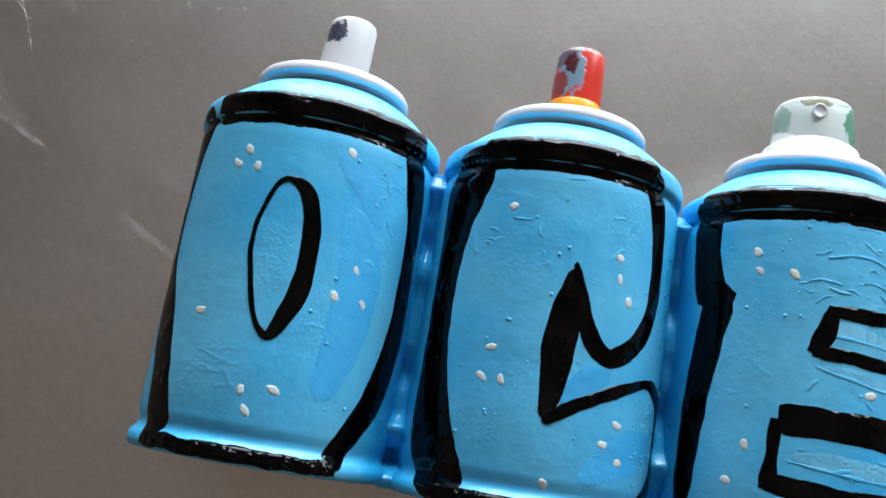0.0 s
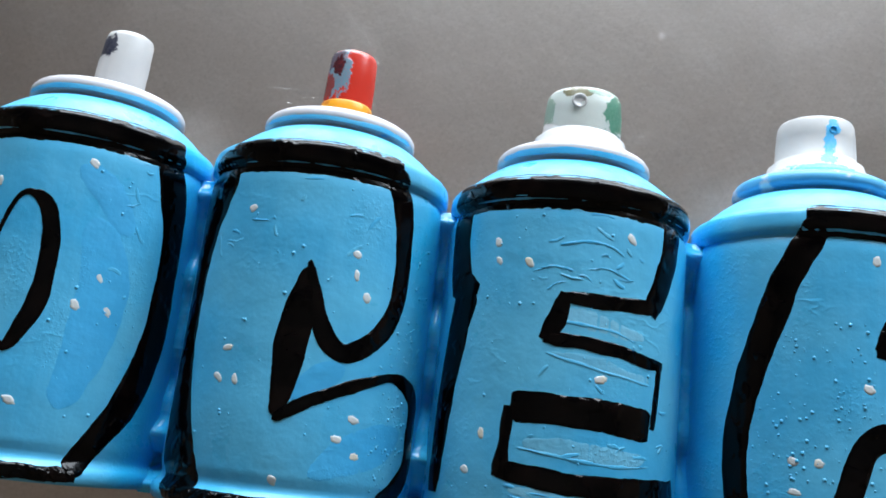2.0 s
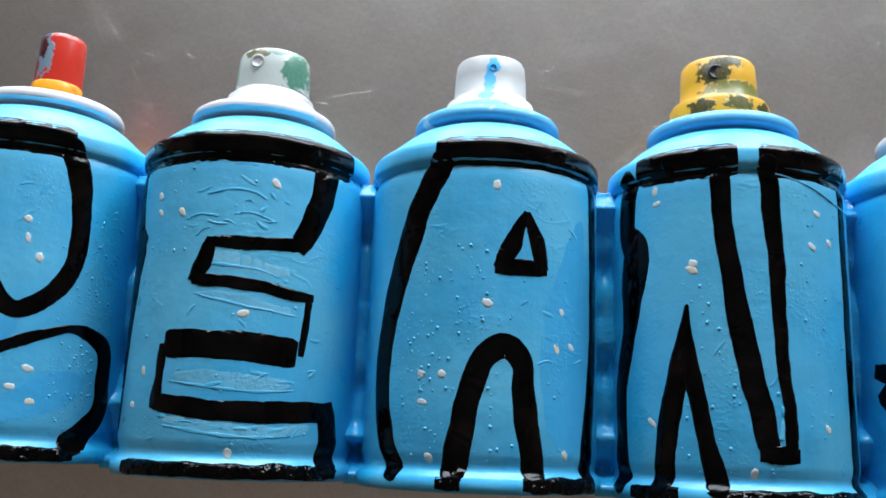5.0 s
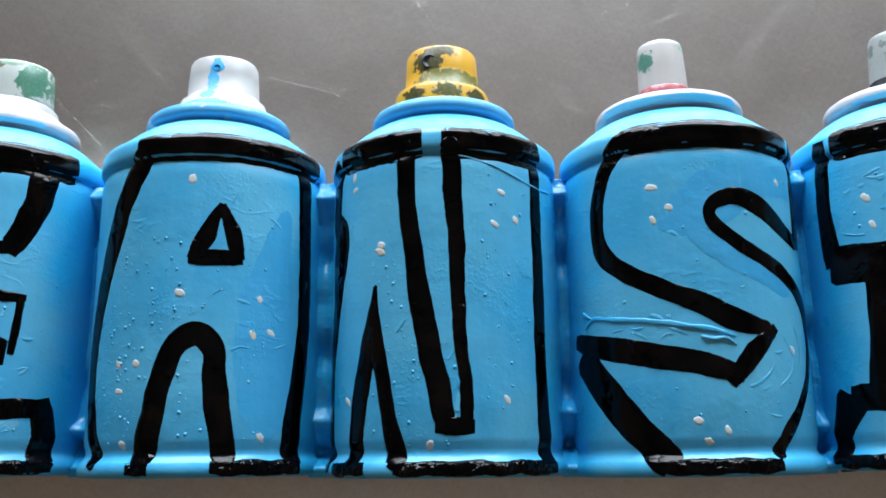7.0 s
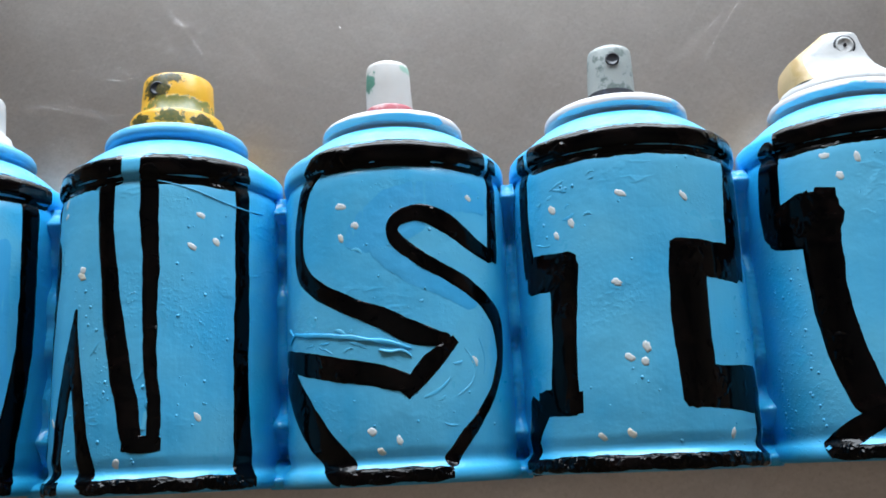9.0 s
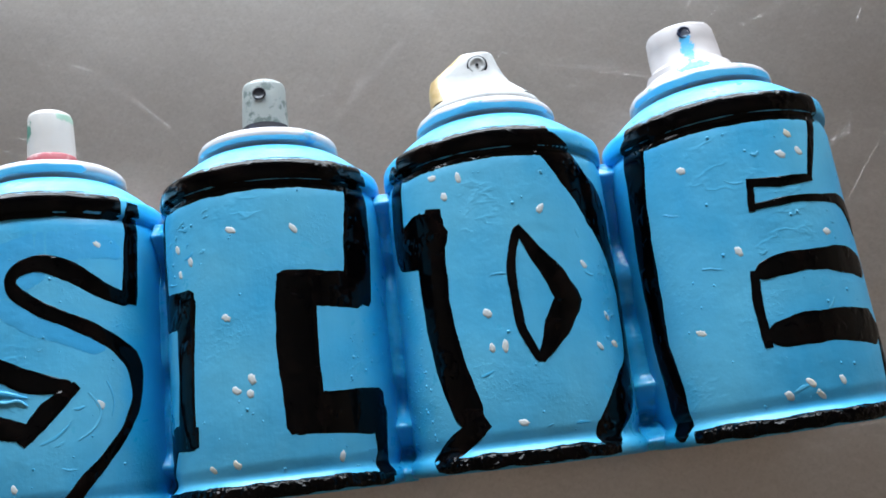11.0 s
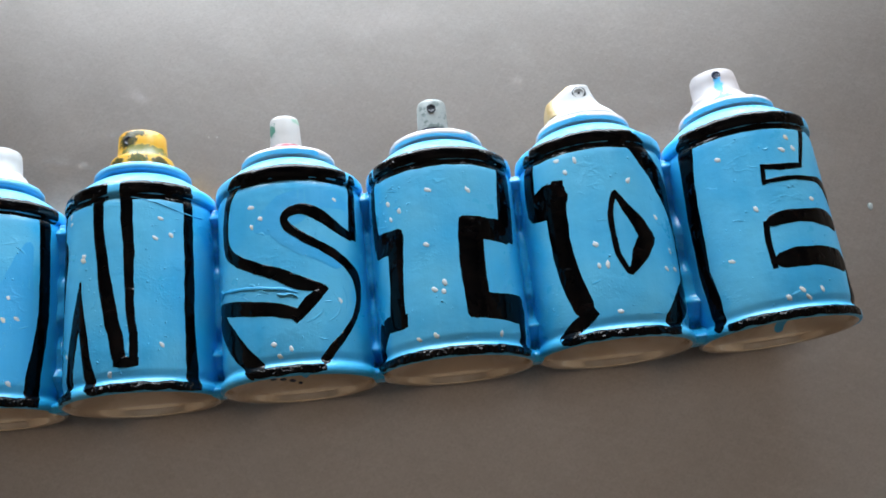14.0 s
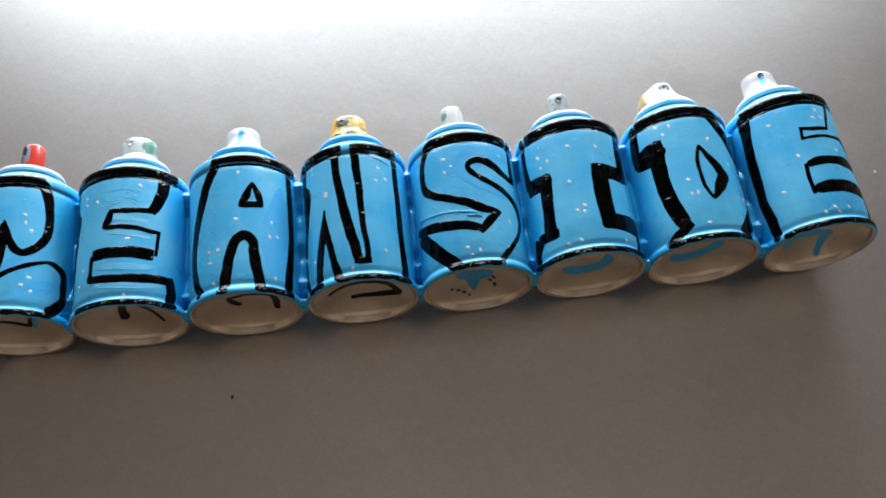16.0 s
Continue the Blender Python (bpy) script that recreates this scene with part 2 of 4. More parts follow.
def steel():
    """Worn sheet steel: fine hairlines in many directions, cloudy stains."""
    m, n, l, b = nodes_of("worn_stainless_steel")
    cloud = noise_node(n, l, 7, 4, 0.55)
    col = ramp(n, l, cloud, ((0.3, (0.60, 0.56, 0.525)), (0.7, (0.66, 0.62, 0.59))))
    hair = [noise_node(n, l, sc, 2, 0.5, (1, 0.012, 1), turn) for sc, turn in ((1500, 80), (1000, 103), (1300, 63), (900, 118), (1600, 30), (1100, 150))]
    h = hair[0]
    for k, other in enumerate(hair[1:]):
        h = mixed(n, l, 1 / (k + 2), h, other)
    col = mixed(n, l, ramp(n, l, h, ((0.47, 0.0), (0.60, 0.26))), col, (0.84, 0.81, 0.79))
    grime = ramp(n, l, noise_node(n, l, 130, 5, 0.6), ((0.5, 0.0), (0.8, 0.12)))
    col = mixed(n, l, grime, col, (0.40, 0.37, 0.34))
    grain = noise_node(n, l, 1100, 3, 0.6)
    col = mixed(n, l, ramp(n, l, grain, ((0.48, 0.0), (0.72, 0.22))), col, (0.36, 0.335, 0.315))
    l.new(col, b.inputs["Base Color"])
    b.inputs["Metallic"].default_value = 1.0
    l.new(ramp(n, l, noise_node(n, l, 60, 4), ((0.3, 0.355), (0.7, 0.375))), b.inputs["Roughness"])
    first = bump(n, l, b, h, 0.012, 0.0004)
    bump(n, l, b, grain, 0.012, 0.0004, first)
    return m


STEEL = steel()


def plaster(name, a, c):
    m, n, l, b = nodes_of(name)
    l.new(ramp(n, l, noise_node(n, l, 3, 5), ((0.3, a), (0.7, c))), b.inputs["Base Color"])
    b.inputs["Roughness"].default_value = 0.9
    bump(n, l, b, noise_node(n, l, 60, 4), 0.2, 0.004)
    return m


WALL = plaster("wall_paint", (0.50, 0.39, 0.29), (0.58, 0.47, 0.36))
CEIL = plaster("ceiling_paint", (0.31, 0.255, 0.21), (0.36, 0.30, 0.25))
FLOOR = plaster("floor_concrete", (0.16, 0.13, 0.11), (0.22, 0.19, 0.16))
SCRATCH = speckled("bright_scratch", (0.72, 0.70, 0.69), (0.56, 0.54, 0.53), 0.5, 90, 0.40, 0.0, 1.0, 0.02)

# ---- mesh helpers ----


def part(name, bm, material, parent=None, label="", smooth=True, crease=0):
    me = bpy.data.meshes.new(name)
    bm.normal_update()
    bm.to_mesh(me)
    bm.free()
    if smooth:
        me.shade_smooth()
    for mt in material if isinstance(material, (list, tuple)) else (material,):
        me.materials.append(mt)
    if crease:
        me.set_sharp_from_angle(angle=radians(crease))
    ob = new(name, me)
    ob.parent = parent
    if label:
        tagged(ob, label)
    return ob


def box(bm, x0, x1, y0, y1, z0, z1):
    v = [bm.verts.new((x, y, z)) for x in (x0, x1) for y in (y0, y1) for z in (z0, z1)]
    for q in ((0, 1, 3, 2), (4, 6, 7, 5), (0, 4, 5, 1), (2, 3, 7, 6), (0, 2, 6, 4), (1, 5, 7, 3)):
        bm.faces.new([v[k] for k in q])


MM = 0.001
R = 26.2


def lathe(profile, seg=72, cx=0.0, cz=0.0, wobble=0.0, seed=0.0):
    """Turns (radius, y) rows in mm round the can's long axis, which runs along y; open ends are closed to a point."""
    bm = bmesh.new()
    rings = []
    for r, y in profile:
        if r < 0.01:
            rings.append([bm.verts.new((cx * MM, y * MM, cz * MM))])
            continue
        ring = []
        for k in range(seg):
            a = 2 * math.pi * k / seg
            rr = r + wobble * noise.noise((3 * math.sin(a) + seed, y * 0.15, 3 * math.cos(a)))
            ring.append(bm.verts.new(((cx + rr * math.sin(a)) * MM, y * MM, (cz + rr * math.cos(a)) * MM)))
        rings.append(ring)
    for a, b in zip(rings, rings[1:]):
        for k in range(seg):
            j = (k + 1) % seg
            if len(a) == 1 and len(b) == 1:
                continue
            if len(a) == 1:
                bm.faces.new((a[0], b[j], b[k]))
            elif len(b) == 1:
                bm.faces.new((a[k], a[j], b[0]))
            else:
                bm.faces.new((a[k], a[j], b[j], b[k]))
    return bm


# The can's outside, from the bottom flange to the valve cup: radius and height in mm
BODY = [(26.0, 0.0), (26.8, 0.1), (27.2, 0.6), (27.3, 1.6), (27.2, 2.8), (26.7, 3.4), (25.9, 4.2), (25.65, 5.0), (25.75, 5.8), (26.05, 6.8), (26.2, 8.0),
        (26.2, 20.0), (26.2, 32.0), (26.2, 44.0), (26.2, 56.0), (26.2, 64.0), (26.15, 65.2), (26.0, 66.2), (25.75, 67.0), (25.5, 67.6), (25.45, 67.9)]
SHOULDER = [(25.45, 67.9), (25.6, 68.1), (26.3, 68.35), (26.6, 68.9), (26.7, 69.8), (26.65, 71.6), (26.4, 72.6), (25.8, 73.3), (25.0, 73.7), (24.3, 74.2), (23.0, 75.4), (21.0, 77.2), (19.2, 78.6),
            (17.9, 79.5), (16.9, 80.0), (15.6, 80.3), (15.0, 80.6)]
CUP_RING = [(14.8, 80.4), (15.2, 81.2), (16.3, 81.3), (17.1, 81.7), (17.35, 82.5), (17.2, 83.5), (16.7, 84.3), (16.0, 84.75), (15.0, 84.8), (13.6, 84.3), (12.4, 82.6), (9.5, 82.2), (7.5, 83.6), (4.0, 83.8), (0.0, 83.8)]
BASE_IN = [(26.0, 0.0), (25.3, 0.2), (24.9, 0.8), (24.7, 2.2), (24.2, 3.2), (22.0, 4.6), (18.0, 6.6), (13.0, 8.4), (7.0, 9.6), (0.0, 10.0)]
OUTSIDE = BODY + SHOULDER[1:]


def skin(y):
    """Radius of the can's outside at the height y, in mm."""
    for (r0, y0), (r1, y1) in zip(OUTSIDE, OUTSIDE[1:]):
        if y <= y1:
            f = 0 if y1 == y0 else max(0.0, (y - y0) / (y1 - y0))
            return r0 + f * (r1 - r0)
    return OUTSIDE[-1][0]


def course(text, sharp):
    """Rows of along, up and width from a text, rounded into a smooth run (or kept as straight legs) with about 0.9 mm steps."""
    rows = [tuple(float(v) for v in item.split()) for item in text.split(",")]
    out = []
    for k in range(len(rows) - 1):
        p0, p1, p2, p3 = rows[max(k - 1, 0)], rows[k], rows[k + 1], rows[min(k + 2, len(rows) - 1)]
        steps = max(5, int(math.hypot(p2[0] - p1[0], p2[1] - p1[1]) / 0.7))
        for j in range(steps):
            t = j / steps
            if sharp:
                out.append(tuple(a + (b - a) * t for a, b in zip(p1, p2)))
            else:
                out.append(tuple(0.5 * (2 * b + (c - a) * t + (2 * a - 5 * b + 4 * c - d) * t * t + (3 * b - a - 3 * c + d) * t ** 3) for a, b, c, d in zip(p0, p1, p2, p3)))
    out.append(rows[-1])
    return out


def section(wide):
    """Offsets across a brush line, -1 to 1, and the crown's height there."""
    n = max(6, int(wide / 0.7))
    inner = [0.88 * (2 * k / n - 1) for k in range(n + 1)]
    return [(-1.0, -0.10)] + [(u, 0.62 + 0.38 * (1 - (u / 0.88) ** 4)) for u in inner] + [(1.0, -0.10)]


def ribbon(rows, place, thick, square=False, seed=0.0, ragged=0.07):
    """A run of brushed-on paint with a crowned section. place(along, up, lift) gives the point on the thing."""
    bm = bmesh.new()
    n = len(rows)
    length = [0.0]
    for a, b in zip(rows, rows[1:]):
        length.append(length[-1] + math.hypot(b[0] - a[0], b[1] - a[1]))
    last = None
    across = section(max(r[2] for r in rows))
    if square and n > 1:
        for i, j in ((0, 1), (-1, -2)):
            (s, y, w), (s2, y2, _) = rows[i], rows[j]
            d = math.hypot(s - s2, y - y2) or 1.0
            reach = 0.2 * w if w < 6 else 0.0
            rows[i] = (s + (s - s2) / d * reach, y + (y - y2) / d * reach, w)
    for k, (s, y, w) in enumerate(rows):
        a, b = rows[max(k - 1, 0)], rows[min(k + 1, n - 1)]
        dx, dy = b[0] - a[0], b[1] - a[1]
        d = math.hypot(dx, dy) or 1.0
        nx, ny = -dy / d, dx / d
        edge = min(length[k], length[-1] - length[k])
        end = min(1.0, 0.80 + edge / 1.5 * 0.2) if square else math.sqrt(min(1.0, max(0.05, edge / max(0.4, 0.4 * w))))
        height = thick * (0.75 + 0.7 * noise.noise((s * 0.35 + seed, y * 0.35, 2.0))) * min(1.0, 0.35 + edge / 1.2)
        row = []
        for u, c in across:
            rag = ragged * (4.0 * noise.noise((length[k] * 0.22, 9.0 * (u > 0) + seed, 5.0)) + 1.5 * noise.noise((length[k] * 1.1, 4.0 * (u > 0) + seed, 1.0)))
            off = u * (0.5 * w * end + (min(rag, 0.3 * w) * end if abs(u) > 0.5 else 0.0))
            ripple = 1.0 + 0.25 * noise.noise((length[k] * 0.9, u * 3.0 + seed, 7.0))
            row.append(bm.verts.new(place(s + nx * off, y + ny * off, height * c * (ripple if c > 0 else 1.0))))
        if last:
            for j in range(len(row) - 1):
                bm.faces.new((last[j], last[j + 1], row[j + 1], row[j]))
        last = row
    return bm


def on_can(s, y, lift):
    a = s / R
    r = (skin(y) + lift) * MM
    return (r * math.sin(a), y * MM, r * math.cos(a))


COUNT = [0]
DRAWN = {}


def stroke(can, text, sharp=False, thick=0.22, material=None, name="painted_line", ragged=0.07):
    COUNT[0] += 1
    if material is None:
        DRAWN.setdefault(can.name, []).extend(course(text, sharp))
    return part(name, ribbon(course(text, sharp), on_can, thick, sharp, COUNT[0] * 1.7, ragged), material or BLACK, can)


def top_band(can, a0, a1, up=70.1, wide=7.8):
    rows = []
    n = max(4, int(abs(a1 - a0) / 2))
    for k in range(n + 1):
        a = a0 + (a1 - a0) * k / n
        rows.append((radians(a) * R, up + 0.2 * noise.noise((a * 0.06, COUNT[0] * 3.1, 0)), wide))
    COUNT[0] += 1
    part("painted_band", ribbon(rows, on_can, 0.16, True, COUNT[0] * 2.3, 0.09), BLACK, can)


def rim_line(can, a0, a1):
    rows = []
    n = max(4, int(abs(a1 - a0) / 2))
    for k in range(n + 1):
        a = a0 + (a1 - a0) * k / n
        rows.append((radians(a) * R, 1.9 + 0.3 * noise.noise((a * 0.1, COUNT[0] * 3.1, 0)), 3.1))
    COUNT[0] += 1
    part("painted_rim_line", ribbon(rows, on_can, 0.2, True, COUNT[0] * 2.3, 0.12), BLACK_LUMPY, can)


def flecks(can, text):
    """Small dabs of cream paint, each a low uneven mound."""
    for item in text.split(","):
        s, y = (float(v) for v in item.split())
        bm = bmesh.new()
        rx, ry, turn = random.uniform(0.6, 0.85), random.uniform(0.95, 1.35), random.gauss(0.8, 0.5)
        rings = []
        for f, h in ((1.0, -0.02), (0.96, 0.012), (0.5, 0.03)):
            ring = []
            for k in range(16):
                a = 2 * math.pi * k / 16
                g = f * (1 + 0.22 * noise.noise((math.cos(a) * 1.2 + s, math.sin(a) * 1.2 + y, 3.0)) + 0.3 * noise.noise((math.cos(a) * 2.6 + s, math.sin(a) * 2.6 + y, 8.0)))
                u, v = rx * g * math.cos(a), ry * g * math.sin(a)
                ring.append(bm.verts.new(on_can(s + u * math.cos(turn) - v * math.sin(turn), y + u * math.sin(turn) + v * math.cos(turn), h)))
            rings.append(ring)
        for a, b in zip(rings, rings[1:]):
            for k in range(16):
                bm.faces.new((a[k], b[k], b[(k + 1) % 16], a[(k + 1) % 16]))
        bm.faces.new(rings[-1])
        bmesh.ops.recalc_face_normals(bm, faces=bm.faces)
        part("paint_fleck", bm, CREAM, can)


def beads(can, count, s0, s1, y0, y1, seed):
    """Tiny dried drops and bubbles in the blue coat."""
    rng = random.Random(seed)
    bm = bmesh.new()
    for _ in range(count):
        s, y, r = rng.uniform(s0, s1), rng.uniform(y0, y1), rng.choice((0.12, 0.16, 0.22, 0.28, 0.40))
        if any(math.hypot(s - p[0], y - p[1]) < 0.5 * p[2] + r for p in DRAWN.get(can.name, ())):
            continue
        rings = []
        for f, h in ((1.0, -0.03), (0.8, 0.22 * r), (0.4, 0.36 * r)):
            rings.append([bm.verts.new(on_can(s + r * f * math.cos(k * math.pi / 3), y + r * f * math.sin(k * math.pi / 3), h)) for k in range(6)])
        for a, b in zip(rings, rings[1:]):
            for k in range(6):
                bm.faces.new((a[k], b[k], b[(k + 1) % 6], a[(k + 1) % 6]))
        bm.faces.new(rings[-1])
    bmesh.ops.recalc_face_normals(bm, faces=bm.faces)
    tagged(part("stippling", bm, BLUE, can), kind="stuff")


def ridge(can, text, material=None):
    """A broken wrinkle of blue paint: short raised pieces along a line."""
    rows = course(text, False)
    rng = random.Random(len(text) + int(rows[0][1] * 10))
    k = 0
    while k < len(rows) - 3:
        n = rng.randint(3, 9)
        piece = rows[k:k + n]
        if len(piece) > 2:
            off = rng.uniform(-0.5, 0.5)
            line = ", ".join(f"{s:.2f} {y + off + 0.25 * math.sin(j):.2f} {w * rng.uniform(0.5, 1.1):.2f}" for j, (s, y, w) in enumerate(piece[::2] if n > 4 else piece))
            if line.count(",") > 0:
                stroke(can, line, False, rng.uniform(0.05, 0.12), material or BLUE, "paint_ridge", 0.08)
        k += n + rng.randint(-1, 3)


def wrinkles(can, count, s0, s1, y0, y1, seed, slant=0.0):
    """Small folds in the thick blue coat, scattered over a stretch of the can."""
    rng = random.Random(seed)
    for _ in range(int(count * 0.7)):
        s, y = rng.uniform(s0, s1), rng.uniform(y0, y1)
        if any(math.hypot(s - p[0], y - p[1]) < 0.5 * p[2] + 0.8 for p in DRAWN.get(can.name, ())):
            continue
        a, long = slant + rng.gauss(0, 0.45), rng.uniform(1.0, 4.5)
        u, v, bow = math.cos(a) * long * 0.5, math.sin(a) * long * 0.5, rng.uniform(-0.5, 0.5)
        w = rng.uniform(0.28, 0.6)
        stroke(can, f"{s - u:.2f} {y - v:.2f} {w:.2f}, {s:.2f} {y + bow:.2f} {w * 1.3:.2f}, {s + u:.2f} {y + v:.2f} {w:.2f}", False, rng.uniform(0.04, 0.09), BLUE, "paint_ridge", 0.10)


def wash(can, text, material):
    """A thin patch of the other blue, brushed over the first coat."""
    stroke(can, text, False, 0.025, material, "paint_patch", 0.15)


def dome(x, z):
    d = math.hypot(x, z)
    for (r0, y0), (r1, y1) in zip(BASE_IN[3:], BASE_IN[4:]):
        if d >= r1:
            f = (d - r0) / (r1 - r0) if r1 != r0 else 0
            return y0 + max(0.0, f) * (y1 - y0)
    return BASE_IN[-1][1]


def tag_stroke(can, text, material, sharp=False):
    """A line of paint inside the hollow bottom; the rows are x, z and width."""
    COUNT[0] += 1

    def place(x, z, lift):
        z -= 4.5
        return (x * MM, (dome(x, z) - 0.06 - 0.5 * lift) * MM, z * MM)
    part("bottom_tag_line", ribbon(course(text, sharp), place, 0.3, sharp, COUNT[0] * 1.3, 0.1), material, can)


# ---- the room ----


def slab(name, x0, x1, y0, y1, z0, z1, material, label, kind="structure", category=""):
    bm = bmesh.new()
    box(bm, x0, x1, y0, y1, z0, z1)
    return tagged(part(name, bm, material, None, label, False), kind=kind, category=category)


slab("floor", -1.9, 1.9, -2.3, WALL_Y + 0.12, -0.98, -0.90, FLOOR, "dark concrete floor under the steel counter")
slab("ceiling", -1.9, 1.9, -2.3, WALL_Y + 0.12, 1.55, 1.63, CEIL, "pale painted ceiling over the steel counter")
slab("wall_south", -1.9, 1.9, -2.42, -2.3, -0.98, 1.63, WALL, "plain brown-beige wall behind the counter")
slab("wall_east", 1.9, 2.02, -2.42, WALL_Y + 0.12, -0.98, 1.63, WALL, "plain brown-beige side wall of the room")
slab("wall_west", -2.02, -1.9, -2.42, WALL_Y + 0.12, -0.98, 1.63, WALL, "plain brown-beige side wall of the room")
bm = bmesh.new()
wx0, wx1, wz0, wz1 = WINDOW
box(bm, -1.9, wx0, WALL_Y, WALL_Y + 0.12, -0.90, 1.55)
box(bm, wx1, 1.9, WALL_Y, WALL_Y + 0.12, -0.90, 1.55)
box(bm, wx0, wx1, WALL_Y, WALL_Y + 0.12, -0.90, wz0)
box(bm, wx0, wx1, WALL_Y, WALL_Y + 0.12, wz1, 1.55)
tagged(part("wall_north", bm, WALL, None, "plain brown-beige wall with a wide window opening", False), kind="structure")

# ---- the steel counter ----
TOP = -0.0012
counter = tagged(new("steel_counter"), "worn scratched stainless steel counter top", "counter", kind="structure")
bm = bmesh.new()
box(bm, -1.5, 1.5, -0.80, 0.90, TOP - 0.03, TOP)
bmesh.ops.bevel(bm, geom=[e for e in bm.edges if abs(e.verts[0].co.z - TOP) < 1e-6 and abs(e.verts[1].co.z - TOP) < 1e-6], offset=0.004, segments=3, affect="EDGES")
part("counter_top", bm, STEEL, counter, "scratched stainless steel sheet", False)
for sx in (-1.4, 1.4):
    for sy in (-0.7, 0.8):
        bm = bmesh.new()
        bmesh.ops.create_cone(bm, cap_ends=True, segments=20, radius1=0.02, radius2=0.02, depth=0.869, matrix=Matrix.Translation((sx, sy, -0.4657)))
        part("counter_leg", bm, TIN, counter)


def scratches(bundles, seed):
    """Hair-thin scratches at every angle, in bundles of near parallel shallow arcs; each is a fine raised burr with two slopes."""
    rng = random.Random(seed)
    verts, faces = [], []
    for _ in range(bundles):
        x0, y0 = rng.uniform(-0.5, 0.55), rng.uniform(-0.10, 0.62)
        turn0, bend = rng.uniform(-90, 90), rng.gauss(0, 2.5)
        long0, spread, slope0 = rng.choice((0.005, 0.010, 0.018, 0.03)), rng.choice((0.003, 0.008, 0.015)), rng.uniform(0.25, 0.8)
        for _ in range(rng.choice((1, 1, 2, 3, 5))):
            x, y, a = x0 + rng.gauss(0, spread), y0 + rng.gauss(0, spread), radians(turn0 + rng.gauss(0, 4))
            long, wide = long0 * rng.uniform(0.4, 1.4), rng.choice((0.000007, 0.000010, 0.000016, 0.000026))
            high = 0.5 * wide * slope0 * rng.uniform(0.7, 1.3)
            first = len(verts)
            for k in range(7):
                f = k / 6 - 0.5
                u, v = f * long, bend * (f * long) ** 2
                w = wide * (1 - (2 * f) ** 4)
                for e, up in ((-0.5, 0.0), (0.0, high), (0.5, 0.0)):
                    verts.append((x + u * math.cos(a) - (v + e * w) * math.sin(a), y + u * math.sin(a) + (v + e * w) * math.cos(a), TOP + 0.000002 + up))
            for k in range(6):
                q = first + 3 * k
                faces.append((q, q + 3, q + 4, q + 1))
                faces.append((q + 1, q + 4, q + 5, q + 2))
    me = bpy.data.meshes.new("scratches")
    me.from_pydata(verts, [], faces)
    me.materials.append(SCRATCH)
    ob = new("scratches", me)
    ob.parent = counter
    tagged(ob, "fine bright scratches in the steel", kind="stuff")


scratches(15000, 5)


def stain(x, y, size, material, label):
    bm = bmesh.new()
    ring = [bm.verts.new((x + size * (1 + 0.4 * noise.noise((k, x * 90, 1))) * math.cos(k * math.pi / 5), y + 1.5 * size * (1 + 0.4 * noise.noise((k, 7, y * 90))) * math.sin(k * math.pi / 5), TOP + 0.00002)) for k in range(10)]
    top = bm.verts.new((x, y, TOP + 0.0004))
    for k in range(10):
        bm.faces.new((ring[k], ring[(k + 1) % 10], top))
    tagged(part("dried_speck", bm, material, None, label), category="speck")


stain(-0.069, -0.030, 0.0008, MOSS, "small brown dried speck on the steel counter")
stain(0.277, 0.053, 0.0011, GREY, "small whitish dried speck on the steel counter")

# ---- the nine spray cans ----


def letter_o(can):
    top_band(can, -47, 63)
    rim_line(can, -47, 40)
    stroke(can, "-26 71.2 9.6, -28.6 55.2 3.4, -29.6 40.4 3.4, -26 25.8 8.6, -22.2 14.4 7, -20 5.8 8.8, -19.4 2.4 11.6")
    stroke(can, "0 55.4 1.6, 3.6 52.6 3.4, 5.4 46.6 3.4, 5.8 40 3.6, 5.4 33.8 4.2, 3.4 27.8 3.2, 1 24.4 1.8, -2 27.4 1.2, -4 33.8 1, -5.4 40.2 1, -5.2 46.6 1, -3 53.2 1.2, -0.6 55.2 1.4, 2.6 53.8 2.4")
    stroke(can, "25.4 71.2 6.4, 28.6 61.2 7.6, 30.6 53 6.2, 31.2 42 6.2, 30.8 29.6 7.2, 27 17.4 6.8, 22.2 10 5.6, 18.8 4.6 4.8, 17 1.6 4.4")
    flecks(can, "-10.4 60.4, -12.6 57.4, -7.8 57, 10.4 63, 16 40.2, 12.4 34.2, 18.6 34, -13.8 27.4, -1.6 13.6, 4.4 14.6, 0 10")


